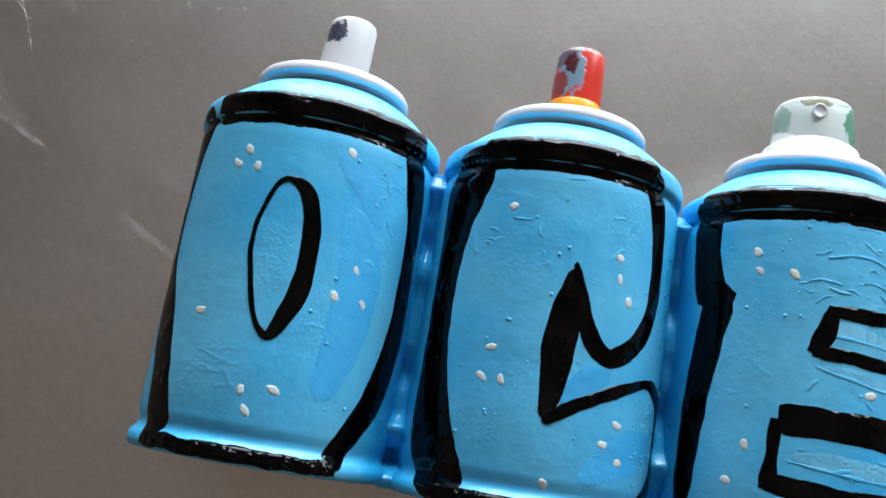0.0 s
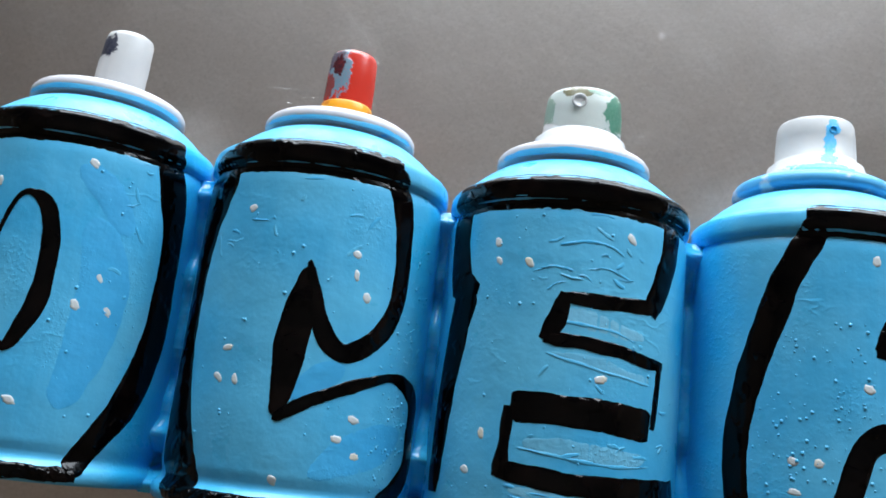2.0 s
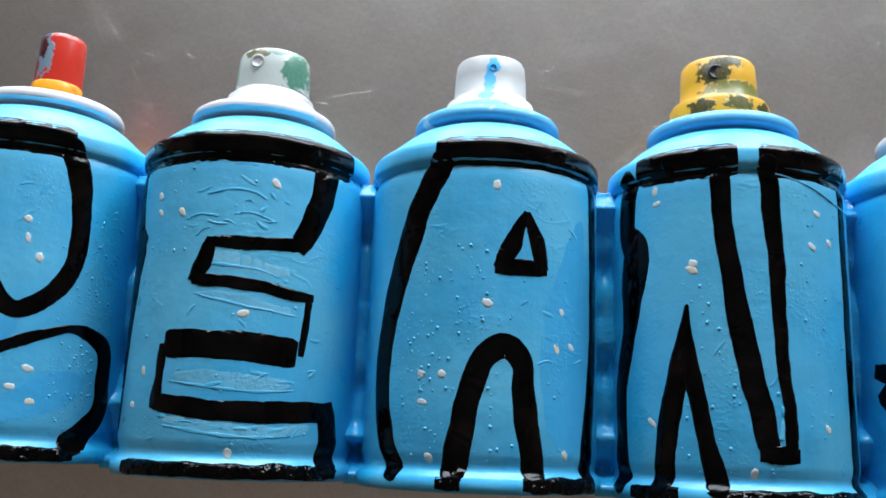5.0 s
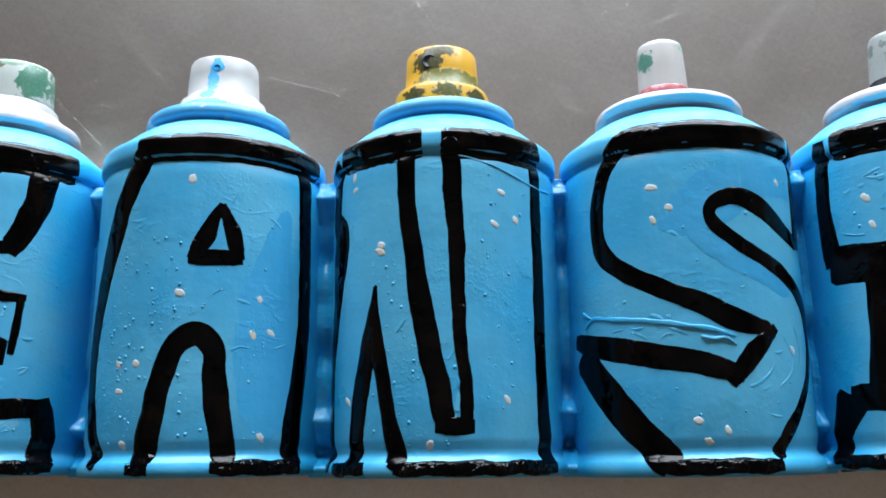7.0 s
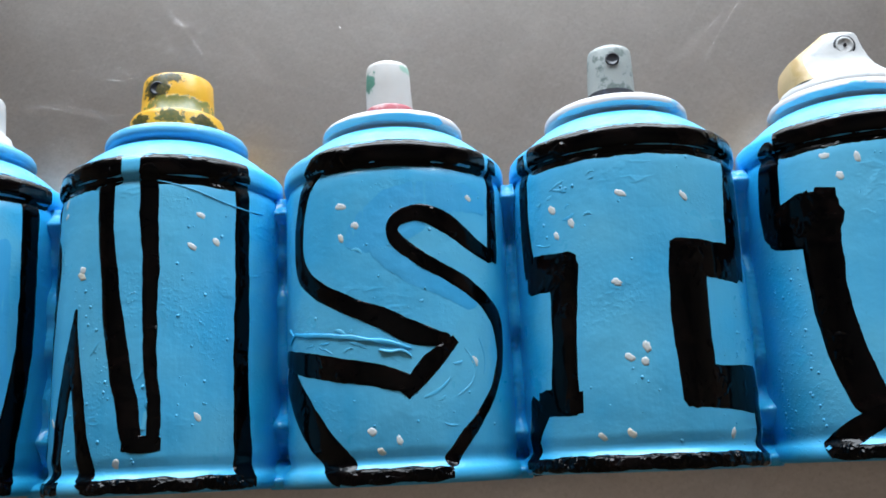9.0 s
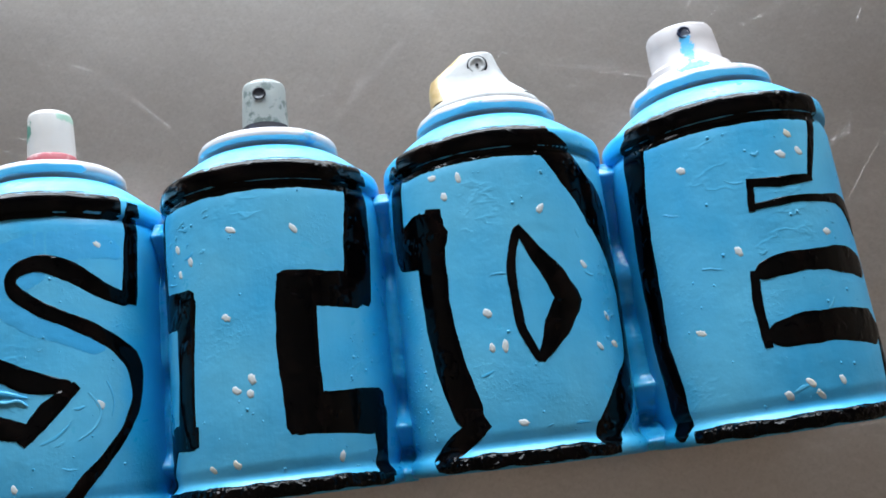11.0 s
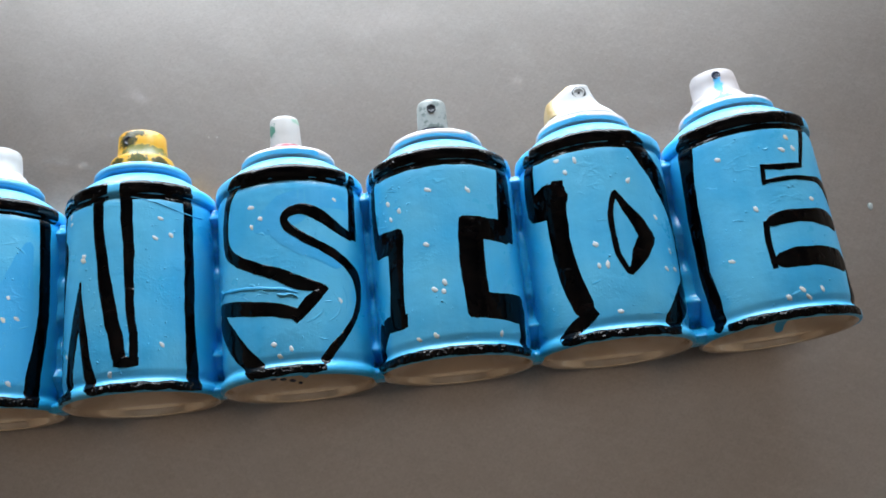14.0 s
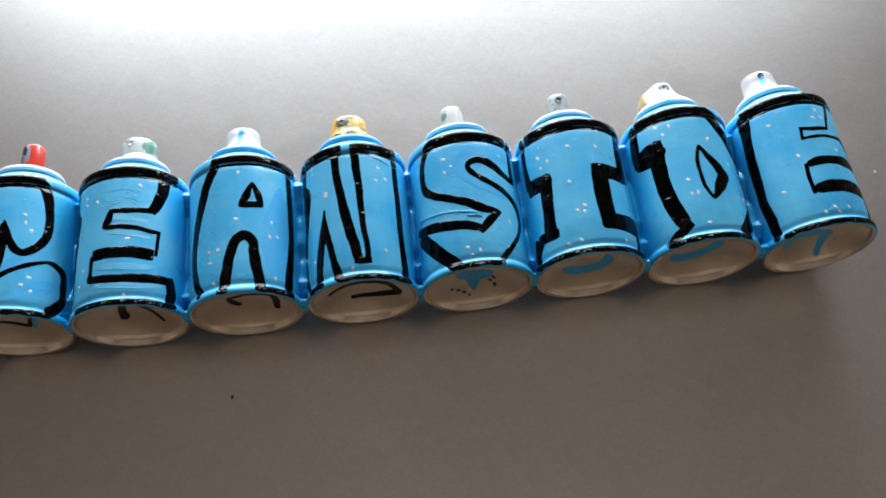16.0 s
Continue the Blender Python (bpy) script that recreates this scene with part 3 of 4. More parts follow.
def letter_c(can):
    top_band(can, -44, 41)
    rim_line(can, -38, 57)
    stroke(can, "-19.2 71.2 10.4, -24.6 62 13.2, -26.2 52 9.4, -26.6 42.2 8.2, -26.6 32.6 8.2, -25.8 23 10, -24.4 13.8 12.8, -20 6.2 11.6, -14 2.2 8.6")
    stroke(can, "17.2 71.2 4.6, 20.6 63 5.4, 22.2 54.6 4.6, 22.4 46.2 4.2, 20.8 39.8 4.4, 16.8 34.6 4, 12 31.6 3.8, 8.4 33.2 3.8, 5.8 37.4 3.2, 4 43 2.6, 2.4 48.8 1")
    stroke(can, "2.2 47.4 1.8, 1.6 39.4 5.6, 1 32.6 6.6, 0.8 24.8 5, 0 18.2 2.2")
    stroke(can, "-0.2 17.6 1.8, 3.8 20.4 2.6, 9.6 23.6 2.4, 16.2 26.4 2.4, 22.4 28.4 1.8, 27.4 28 3.2, 32.4 24.6 4.4, 33 18.2 4.4, 33 11.6 4.8, 28.2 5.8 5.8, 23.6 2.8 4.8")
    flecks(can, "-11.6 58.4, 11.2 51.4, 11.8 47.2, 14.6 43.2, -11.8 30.2, -13 24.4, -9 24.2, 15.4 19.4, 12.4 15.4, 16.6 12.6, 1.6 6.6")


def letter_e_first(can):
    top_band(can, -68, 67)
    rim_line(can, -43, 63)
    stroke(can, "23.4 71.2 7.4, 21.8 60.4 6.4, 19.4 54.2 5.6, 16.6 48.8 4.8", sharp=True)
    stroke(can, "17 49.2 3.2, 9 48.6 3, 2 48.6 3, -2.2 48.8 2.4", sharp=True)
    stroke(can, "-2.2 49 2.8, -3.4 44.2 4, -5.2 40.6 3.4", sharp=True)
    stroke(can, "-5.2 40.6 2.6, 1.8 40.2 2.8, 9.8 39.4 2.8, 16.4 38.2 2.6, 20.6 38.2 2", sharp=True)
    stroke(can, "20 38.2 1.6, 19.6 33.8 1.6, 18.8 26 2", sharp=True)
    stroke(can, "-11 27.2 6, -0.4 27 5.8, 8.6 26.8 6.4, 17.8 26 6.4", sharp=True)
    stroke(can, "-11.4 26.6 2.4, -11.6 20.8 2.4, -12.2 14.4 3.4", sharp=True)
    stroke(can, "-11.8 15 4, -0.2 13.8 4, 11 13.6 4.6, 26 14.4 4.2", sharp=True)
    stroke(can, "26.4 15.4 5.4, 27.8 8.2 6.2, 26.8 1.4 6.4", sharp=True)
    stroke(can, "-29 71.2 8, -29.2 59.8 7.6, -27.4 51.8 8.2, -21.6 50 2.8", sharp=True)
    stroke(can, "-24.6 49.8 8, -27 39.4 7.4, -29 27.8 6.8, -30.2 16.4 5.8, -30.4 10.4 5.2", sharp=True)
    flecks(can, "-17 59.4, -16.4 55.6, -9.8 55.2, 10.6 62, 5.8 33.6, -16.8 21.4, -20 14.4, 5 5.4")


def letter_a(can):
    top_band(can, -23, 80, 70.6, 7.0)
    rim_line(can, -16, -8)
    rim_line(can, 21, 63)
    stroke(can, "-7.8 71.2 5.6, -9.8 66.5 5.8, -14.3 58 6, -16.4 51.8 6.2, -19.9 42.2 6, -22.4 33 5.8, -23.6 26 5.8, -23.4 18 5.6, -21.8 11 5.4, -19.4 5.8 5, -17.6 1.8 4.8")
    stroke(can, "30.8 71.2 5.2, 31 57.6 4.8, 31.4 44.8 4.8, 31.2 32.2 4.8, 29.6 20 5.2, 27.8 10.4 5.8, 28 1.8 6.2")
    stroke(can, "9.2 57.2 1.6, 6.4 50.4 4, 3.8 45.6 3.2", sharp=True)
    stroke(can, "3.4 45.4 3.4, 9 45.4 3.6, 13.6 45.6 3.2", sharp=True)
    stroke(can, "9.6 57 1.8, 11.8 51.4 3.6, 13.2 45.8 3.4", sharp=True)
    stroke(can, "-5.4 1.4 5.4, -4 8.4 5.4, -2.6 16.2 5, -0.8 22.8 5, 1.4 27.2 5, 5.4 29.2 5, 8.8 26 4.8, 9.2 21 5, 10 14.4 5.2, 11.2 7.8 5.2, 12.2 1.8 5.4")
    flecks(can, "2.8 62.8, 1.4 37.8, 18.4 37, 17 29.2, 21.2 30, -12.2 23.2, -7.6 23.2, -11.8 17.6, -10 6.6, 19.4 8")


def letter_n(can):
    top_band(can, -57, -7)
    top_band(can, 2, 56)
    rim_line(can, -60, -37)
    rim_line(can, -19, 60)
    stroke(can, "-29 71.2 6.8, -30.2 58 6.2, -27.4 52.4 8.8, -28.4 45 8.4, -29.6 35.2 5.4, -33 23.4 5.2, -33 12.6 5.2, -32.6 5 6.4, -31.8 1.2 7.6")
    stroke(can, "-14.2 39.8 0.8, -15.2 31.8 3.4, -17.2 22.6 4.8, -19 13.6 5, -20.2 5 4.8, -20.8 1.4 5")
    stroke(can, "-14.2 36.2 1.2, -13.8 27 3.6, -12.4 20.4 3.6, -11.2 13.8 3.6, -9.2 5 4.4, -8.2 1.4 5")
    stroke(can, "-7 71.2 4.6, -6.6 57 4, -5.4 47.6 4.2, -4.2 38.2 4.6, -2.2 27 4.8, -0.2 18.2 4.8, 1.2 9.8 4.4")
    stroke(can, "2.8 71.2 4.4, 3.2 59.4 4, 3.8 50 3.8, 4 38.4 3.2, 4.4 27.2 2.8, 5.4 18.4 2.8, 5.4 9.8 2.6")
    stroke(can, "-0.2 10.2 3.6, 6.4 10 3.6", sharp=True)
    stroke(can, "24.4 71.2 3.8, 24.4 53.6 4, 24.6 40.8 4, 24.4 28.6 4, 24.8 16.6 4.4, 25.4 6 5.4, 26.4 1.4 6.4")
    flecks(can, "-21.2 65, -20.8 62, -12.8 48.2, -13 46.8, 14.2 59.4, 12.4 52.2, 17.8 53.6, -22.8 15.8, 14.4 15.4, -2 6.4")


def letter_s(can):
    top_band(can, -34, 57, 70.7, 6.8)
    rim_line(can, -21, 26)
    stroke(can, "29.4 71.2 4.2, 28.6 59.4 4, 27.8 48.4 4.6", sharp=True)
    stroke(can, "27.6 48 3.4, 20.6 50.6 3.8, 14 54.6 4.8, 7.8 56.6 4, 3 55.4 3, 1.6 52.4 2.8, 4 49.2 3.2, 10 45.2 3.4, 17.4 41.6 3.6, 23.8 38 3.8, 28.2 33.2 4.6, 28.4 25.6 2.8, 25.4 19.4 2.4, 20.8 13.6 2.4, 16.4 9.2 3, 13.2 5.2 3.2, 11.8 3.4 3.4")
    stroke(can, "-12.6 72.0 4.6, -17.2 69.2 4.4, -20.6 64.2 3.8, -22.8 58.4 3.8, -23.4 51.4 4, -21.6 46 4.4, -16.2 41.4 4, -9.2 37.6 4, -1.6 34.2 4.4, 5 30.8 5, 14 28.8 2.6")
    stroke(can, "14.4 29 2.6, 8.8 24.2 4.4, 3.6 18.2 2.8", sharp=True)
    stroke(can, "5.4 19.8 4, -3.6 22.4 4.8, -12.4 24.2 5.2, -20 25.8 5.2, -33 28.8 4", sharp=True)
    stroke(can, "-31.2 25.8 7.4, -23.2 17.2 7.4, -17.8 11.2 6.8, -12.6 6 6.4, -9 2 6.8", sharp=True)
    flecks(can, "-9.8 59.2, -6.4 54.6, -9.8 52.2, 20.2 61, 19.6 24.8, -3.8 10.8, -2 6.8, 1.8 8.8")


def letter_i(can):
    top_band(can, -59, 64)
    rim_line(can, -68, 64)
    stroke(can, "27.4 71.2 7.2, 26.4 55.4 9.2, 24.6 40 8.8", sharp=True)
    stroke(can, "5.2 43.6 8.0, 25.6 43.0 8.4", sharp=True)
    stroke(can, "9.4 46.4 8.6, 8.6 31.8 9.2, 9.4 12.6 8.4", sharp=True)
    stroke(can, "6 16.4 8.4, 15.4 16.4 8.8, 30.4 16 10.8", sharp=True)
    stroke(can, "28.6 17.4 6.2, 28.2 7.6 4, 28.4 1.8 6.6", sharp=True)
    stroke(can, "-30 71.2 4.2, -30.8 55.8 4.2, -29.6 44.2 5.4", sharp=True)
    stroke(can, "-30.4 43.4 8.6, -15 42.2 8.2", sharp=True)
    stroke(can, "-18.2 45.2 7.6, -19.2 28 6.6, -20.4 12 8", sharp=True)
    stroke(can, "-27.2 15 5.6, -16.6 14.4 5.6", sharp=True)
    stroke(can, "-28 15.4 9.2, -32 7.4 5.2, -31.6 0.8 5.2", sharp=True)
    flecks(can, "9.6 56.8, -4.2 57.8, -20.2 56.6, -15.4 52.8, -19.4 50.6, -6.4 38.6, -1.4 24.8, -5 22.8, -2 21.8, -11.8 7.2, -5.8 7.6, 16.6 7")


def letter_d(can):
    top_band(can, -57, 29)
    rim_line(can, -44, 42)
    stroke(can, "10.4 71.2 5.4, 15 66.4 7.6, 19.8 60.4 8.6, 26 54 11.2, 29.4 45.8 6.4, 33 37.8 5.4, 33 29.6 4.8, 31.4 20.8 4.8, 27.4 14 8.6, 20.6 7.6 7.4, 15.4 2.8 6.8")
    stroke(can, "2.8 50.2 1.6, 0.8 43.2 2, 0.6 35.2 2, 1.4 27.4 2, 4.4 20.8 1.6")
    stroke(can, "3 50 1.6, 6 44.4 3.2, 10.2 38.4 5.4, 12.6 33.6 6.6, 8.8 27.8 6, 4.6 21.2 1.8", sharp=True)
    stroke(can, "-27.6 71.2 5.6, -29.8 57.6 6.8, -28.8 47.2 6.8")
    stroke(can, "-31 50.5 8.5, -26 50.8 10.5, -21.8 51 12.6, -17.5 52 12, -13.8 54 7", sharp=True)
    stroke(can, "-16 56.4 5.5, -17.4 50 8, -18 45 8.4, -17.9 36 8, -16.9 27 8, -14.8 18.4 7.8, -12 10.2 7.2", sharp=True)
    stroke(can, "-9.2 9.8 4, -15.4 6.4 5, -21.4 2.8 4.8", sharp=True)
    flecks(can, "-15 64.4, -8.6 63, -12.4 59.4, 8.6 53.8, 18 41.2, -5.8 32.2, -5.6 24.8, -2.8 24.8, 23.4 30, 19.4 23.2, 25 23.8, -1 8.8")


def letter_e_last(can):
    top_band(can, -60, 48)
    rim_line(can, -52, 56)
    stroke(can, "-26 71.2 8, -28 55.8 6.2, -29.2 44.6 6.4, -29.6 33.2 6.2, -30 22.2 5.8, -28.6 12.4 6.2, -28.2 5 5.8, -28 1.2 6")
    stroke(can, "20.6 71.2 2.6, 16 59.8 2, 13 52.8 1.6", sharp=True)
    stroke(can, "13.4 52.6 2, 4.8 52 2.4, -1.8 52.6 1.8", sharp=True)
    stroke(can, "-1.4 53.2 1.8, -2.2 46.6 1.8", sharp=True)
    stroke(can, "-2.4 47.2 1.6, 5.8 47.8 1.6, 15.4 48 1.8, 22 48 3, 27.4 45.2 5.6, 28.6 40.2 1.6")
    stroke(can, "-4.6 32.6 3.4, 1.2 34.2 4.6, 9.6 34.4 4.8, 19.4 34 6.4, 27.8 32.4 5.2")
    stroke(can, "-4.8 33.4 1.8, -5.4 25.6 2, -5.2 17.8 2", sharp=True)
    stroke(can, "-5 19.6 5, 3 20.2 6.6, 11.6 20.2 6.8, 26.6 19 8.4")
    stroke(can, "27.8 20.4 3.4, 26 11.6 3.4, 27.6 3.6 11")
    flecks(can, "-15 58.8, 9.8 62.8, 6.8 58.2, 11.8 58.8, 14.2 40.4, -6.8 38.4, -18.2 23, 1.4 9.2, -3.4 7.2, 3 6.6, 8.4 9")


# ---- putting the cans together ----


def spray_can(x, y, turn, cup, label):
    """A can lying on its side: long axis along y, bottom flange at its own y = 0."""
    can = tagged(new("spray_can"), label, "spray can", "row of nine painted spray cans")
    can.matrix_world = pose(x * MM, y * MM, R * MM, 0, 0, turn)
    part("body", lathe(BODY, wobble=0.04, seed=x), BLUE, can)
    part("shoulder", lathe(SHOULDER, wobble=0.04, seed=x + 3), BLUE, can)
    part("valve_cup", lathe(CUP_RING), cup, can, "crimped metal valve cup ring")
    part("bottom", lathe(BASE_IN), TIN, can, "hollow bare tinplate bottom")
    return can


def cap_place(cx, tilt, radius):
    """Places smears on the front of a spray cap."""
    def place(s, y, lift):
        wide = radius
        if isinstance(radius, list):
            wide = radius[-1][0]
            for (r0, y0), (r1, y1) in zip(radius, radius[1:]):
                if y0 <= y <= y1:
                    wide = r0 + (r1 - r0) * (y - y0) / max(0.01, y1 - y0)
                    break
        a = s / wide
        r = wide + 0.04 + lift
        return ((cx + tilt * (y - 84) + r * math.sin(a)) * MM, y * MM, r * math.cos(a) * MM)
    return place


def spray_cap(can, profile, material, cx=0.0, tilt=0.0, label=""):
    """A turned push button; tilt shears it sideways by that many mm for each mm of height."""
    bm = lathe(profile, 40, cx)
    for v in bm.verts:
        v.co.x += tilt * (v.co.y - 84 * MM)
    return part("spray_cap", bm, material, can, label, crease=38)


def orifice(cap, cx, y, z, size, ring=None, angle=0.0):
    """The jet: a sunken dark disc inside a low ring, on the front of the cap."""
    bm = bmesh.new()
    seg = 18
    rings = [[bm.verts.new(((cx + r * math.cos(2 * math.pi * k / seg)) * MM, (y + r * math.sin(2 * math.pi * k / seg)) * MM, (z + h) * MM)) for k in range(seg)]
             for r, h in ((size, -0.3), (size, 0.22), (size * 0.78, 0.25), (size * 0.7, 0.02), (size * 0.2, 0.0))]
    for a, b in zip(rings, rings[1:]):
        for k in range(seg):
            bm.faces.new((a[k], a[(k + 1) % seg], b[(k + 1) % seg], b[k]))
    bm.faces.new(rings[-1])
    part("jet_ring", bm, ring or DARK, cap)


def cup_overspray(can, a0, a1, low=81.3, high=83.2, material=None):
    """Blue paint that reached the side of the cup ring."""
    rows = []
    for k in range(31):
        a = a0 + (a1 - a0) * k / 30
        rows.append((radians(a) * 17, 0.5 * (low + high) + 0.25 * noise.noise((a * 0.03, a0, 2)), (high - low) * (1 + 0.3 * noise.noise((a * 0.04, a1, 4)))))
    part("overspray", ribbon(rows, cap_place(0, 0, 17.3), 0.04, False, a0, 0.05), material or BLUE, can)


SLIM = [(3.2, 83.5), (5.7, 84.0), (5.8, 86.0), (5.7, 94.0), (5.45, 100.2), (5.1, 101.2), (4.5, 101.6), (2.0, 101.3), (0.0, 101.3)]
WIDE = [(6.0, 83.5), (12.2, 84.3), (12.4, 86.0), (11.8, 87.2), (10.8, 88.0), (10.4, 89.6), (9.4, 90.4), (8.8, 91.2), (8.6, 96.0), (8.3, 99.4), (7.9, 100.2), (7.2, 100.5), (6.8, 99.8), (0.0, 99.6)]
LABEL = "sky blue painted spray can, black letter {}, {}"

# O
can = spray_can(-219.9, 4.5, -0.8, CUP, LABEL.format("O", "slim white cap"))
cap = spray_cap(can, SLIM, WHITE_SPOT, 0.6, 0.05, "slim white plastic cap")
cup_overspray(can, -55, 85, 81.2, 82.3)
letter_o(can)
wrinkles(can, 14, 18, 28, 30, 66, 31)
beads(can, 40, 8, 30, 12, 62, 11)
wash(can, "13 14 5, 16 26 9, 17 40 10, 13 52 6", BLUE_WASH)
wash(can, "8 62 3, 14 58 6, 20 50 4", BLUE_WASH)
ridge(can, "21 52 0.6, 23 49 0.9, 25 50 0.5")

# C
can = spray_can(-165.1, 3.2, -0.7, CUP, LABEL.format("C", "red cap"))
cap = spray_cap(can, [(5.3, 90.2), (5.75, 90.3)] + [(r, y + 2.2) for r, y in SLIM[3:]], RED, 0.3, 0.01, "slim red plastic cap")
part("cap_collar", lathe([(3.2, 83.5), (6.1, 84.2), (6.0, 90.6), (5.8, 90.9), (5.6, 90.6)], 40, 0.3), ORANGE, can, "orange plastic collar")
orifice(cap, 0.3, 99.2, 5.1, 1.3)
cup_overspray(can, -60, 75, 81.2, 82.2)
for text in ("-15 3 2, -8 1.5 2.2, 2 -6 2.4", "2 -6.5 2.4, 4 -2 2.4, 6 3.5 2"):
    tag_stroke(can, text, BLACK)
tag_stroke(can, "4 -8 2, 6 -3 2.4, 8 4 3", BLUE_WASH)
letter_c(can)
wrinkles(can, 16, -18, 20, 50, 66, 32)
beads(can, 160, 22, 34, 4, 60, 33)
beads(can, 90, 20, 32, 6, 45, 12)
beads(can, 40, -18, 20, 6, 66, 13)
wash(can, "2 22 2, 7 26 5, 12 29 4", BLUE_WASH)
wash(can, "8 8 2, 14 12 7, 21 15 8, 28 18 5", BLUE_WASH)
ridge(can, "-20 53 0.5, -19 49 0.8, -17.5 48 0.5")

# E
can = spray_can(-110.1, 1.3, -0.05, CUP, LABEL.format("E", "frosted green-stained cap"))
cap = spray_cap(can, WIDE, WHITE, 0.9, 0.03, "wide white cap base")
part("cap_shell", lathe([(9.0, 90.8), (8.9, 96.0), (8.5, 99.8), (8.0, 100.7), (7.3, 100.9), (6.9, 100.2), (0.0, 100.0)], 40, 1.4), FROST, can, "frosted translucent cap shell stained green")
orifice(cap, -0.6, 97.0, 8.7, 1.7, WHITE)
cup_overspray(can, -70, 60, 81.2, 82.6)
letter_e_first(can)
wrinkles(can, 44, -16, 24, 4, 64, 34)
wrinkles(can, 14, -8, 16, 50, 60, 35)
beads(can, 70, -24, 28, 6, 66, 14)
wash(can, "-4 45.4 2.0, 3 44.6 3.6, 10 43.4 3.0, 15 42.6 1.2", BLUE_PALE)
wash(can, "-4 37.6 1.0, 3 37.0 1.8, 10 35.6 2.2, 17 34.6 1.4", BLUE_PALE)
wash(can, "-8 20.4 2.0, 2 20.0 3.4, 10 19.4 3.2, 17 19.6 2.0", BLUE_PALE)
wash(can, "-10 11.6 1.6, 0 10.4 2.6, 12 9.8 2.6, 22 11.0 1.4", BLUE_PALE)
for text in ("-4 44.2 0.4, 2 43.6 0.6, 8 43.0 0.5, 13 41.6 0.3", "-5 37.6 0.4, 0 36.4 0.6, 9 34.8 0.6, 17 33.9 0.4", "-9 19.4 0.4, 0 18.4 0.6, 10 17.8 0.5, 18 18.6 0.4",
             "-10 10.6 0.5, -2 9.4 0.7, 8 8.6 0.6, 20 9.4 0.4", "-4 59.0 0.4, 1 60.2 0.6, 6 59.8 0.5, 9 58.2 0.4", "-9 53.4 0.4, -5 54.6 0.5, -1 54.0 0.4", "2 54.6 0.3, 6 55.2 0.5, 11 53.6 0.4"):
    stroke(can, text, False, 0.08, BLUE, "paint_ridge", 0.10)
ridge(can, "-11 12.2 0.7, 0 10.6 1.0, 12 9.8 0.9, 22 11 0.6")
ridge(can, "-8 66.2 0.6, 0 65.8 0.9, 9 65.4 0.6")
for text in ("-3 10 4, -5 2 4, -6 -6 5", "3 7 3, 8 0 2.4, 12 -9 2"):
    tag_stroke(can, text, BLACK)

# A
can = spray_can(-55.2, 0.7, 0.14, CUP_BLUE, LABEL.format("A", "blue-streaked white cap"))
cap = spray_cap(can, WIDE, WHITE_STREAK, 0.6, 0.0, "wide white plastic cap")
orifice(cap, 1.3, 96.8, 8.45, 0.9, BLUE_DEEP)
letter_a(can)
wrinkles(can, 12, 6, 26, 6, 60, 36)
beads(can, 190, -20, 4, 6, 50, 15)
beads(can, 60, -5, 26, 6, 66, 16)
wash(can, "25 58 3, 22.5 48 8, 20.5 36 13, 20 24 14, 20.5 12 11, 21 7 5", BLUE_WASH)
ridge(can, "20 55 0.5, 23 53 0.7, 25 51.5 0.4")
for text in ("-9 3.5 3, -7 -1 3, -4 -4 2.4", "-10 4 2.6, 0 5.5 2, 10 5 3, 13 2 4, 12.5 -8 3"):
    tag_stroke(can, text, BLACK)

# N
can = spray_can(0.5, 0.2, 0.06, CUP_BLUE, LABEL.format("N", "smeared yellow cap"))
cap = spray_cap(can, [(6.0, 83.5), (11.2, 84.4), (11.5, 89.6), (11.0, 90.6), (9.6, 91.0), (9.1, 91.6), (8.9, 95.5), (8.6, 100.4), (8.1, 101.2), (7.4, 101.4), (7.0, 100.7), (0.0, 100.5)], YELLOW, -0.3, 0.0, "wide yellow plastic cap")
orifice(cap, -2.8, 97.0, 8.4, 1.8)
letter_n(can)
wrinkles(can, 16, -16, 6, 8, 40, 37, 1.2)
beads(can, 110, -16, 4, 6, 45, 17)
beads(can, 30, 8, 22, 6, 66, 18)
ridge(can, "4 17 0.8, 3.4 13 1.4, 4.4 20 1.2")
stroke(can, "-10 66.4 0.3, -3 67.4 0.3, 4 67.2 0.35, 12 65.4 0.4, 19 63.2 0.4, 25 62.2 0.35, 31 62.4 0.4", False, 0.20, BLUE, "paint_thread", 0.03)
tag_stroke(can, "-17 1 2, -9 5 3, 2 6 3.2, 12 4 4, 16 -2 4.4, 9 -6 4, -1 -7 3.4, -7 -6.5 2.6", BLACK)

# S
can = spray_can(55.3, 0.0, 0.38, CUP, LABEL.format("S", "slim off-white cap"))
cap = spray_cap(can, [(5.3, 89.8), (5.85, 89.9)] + [(r, y + 1.0) for r, y in SLIM[3:]], OFF_WHITE, -0.3, -0.02, "slim off-white plastic cap")
part("cap_collar", lathe([(3.2, 83.5), (6.2, 84.2), (6.1, 90.2), (5.9, 90.5), (5.6, 90.3)], 40, -0.4), ROSE, can, "faded rose plastic collar")
cup_overspray(can, -70, 50)
letter_s(can)
wrinkles(can, 12, -22, 26, 8, 64, 38)
wrinkles(can, 16, -24, -2, 27, 34, 39)
beads(can, 60, -24, 26, 6, 66, 19)
wash(can, "-9 50.5 4, -4 52.5 9, 3 56.5 12, 12 60.5 8, 22 60.5 6, 25 58 4", BLUE_WASH)
wash(can, "-3 49 3, 5 44.6 6, 13 41 6, 21 37 4", BLUE_WASH)
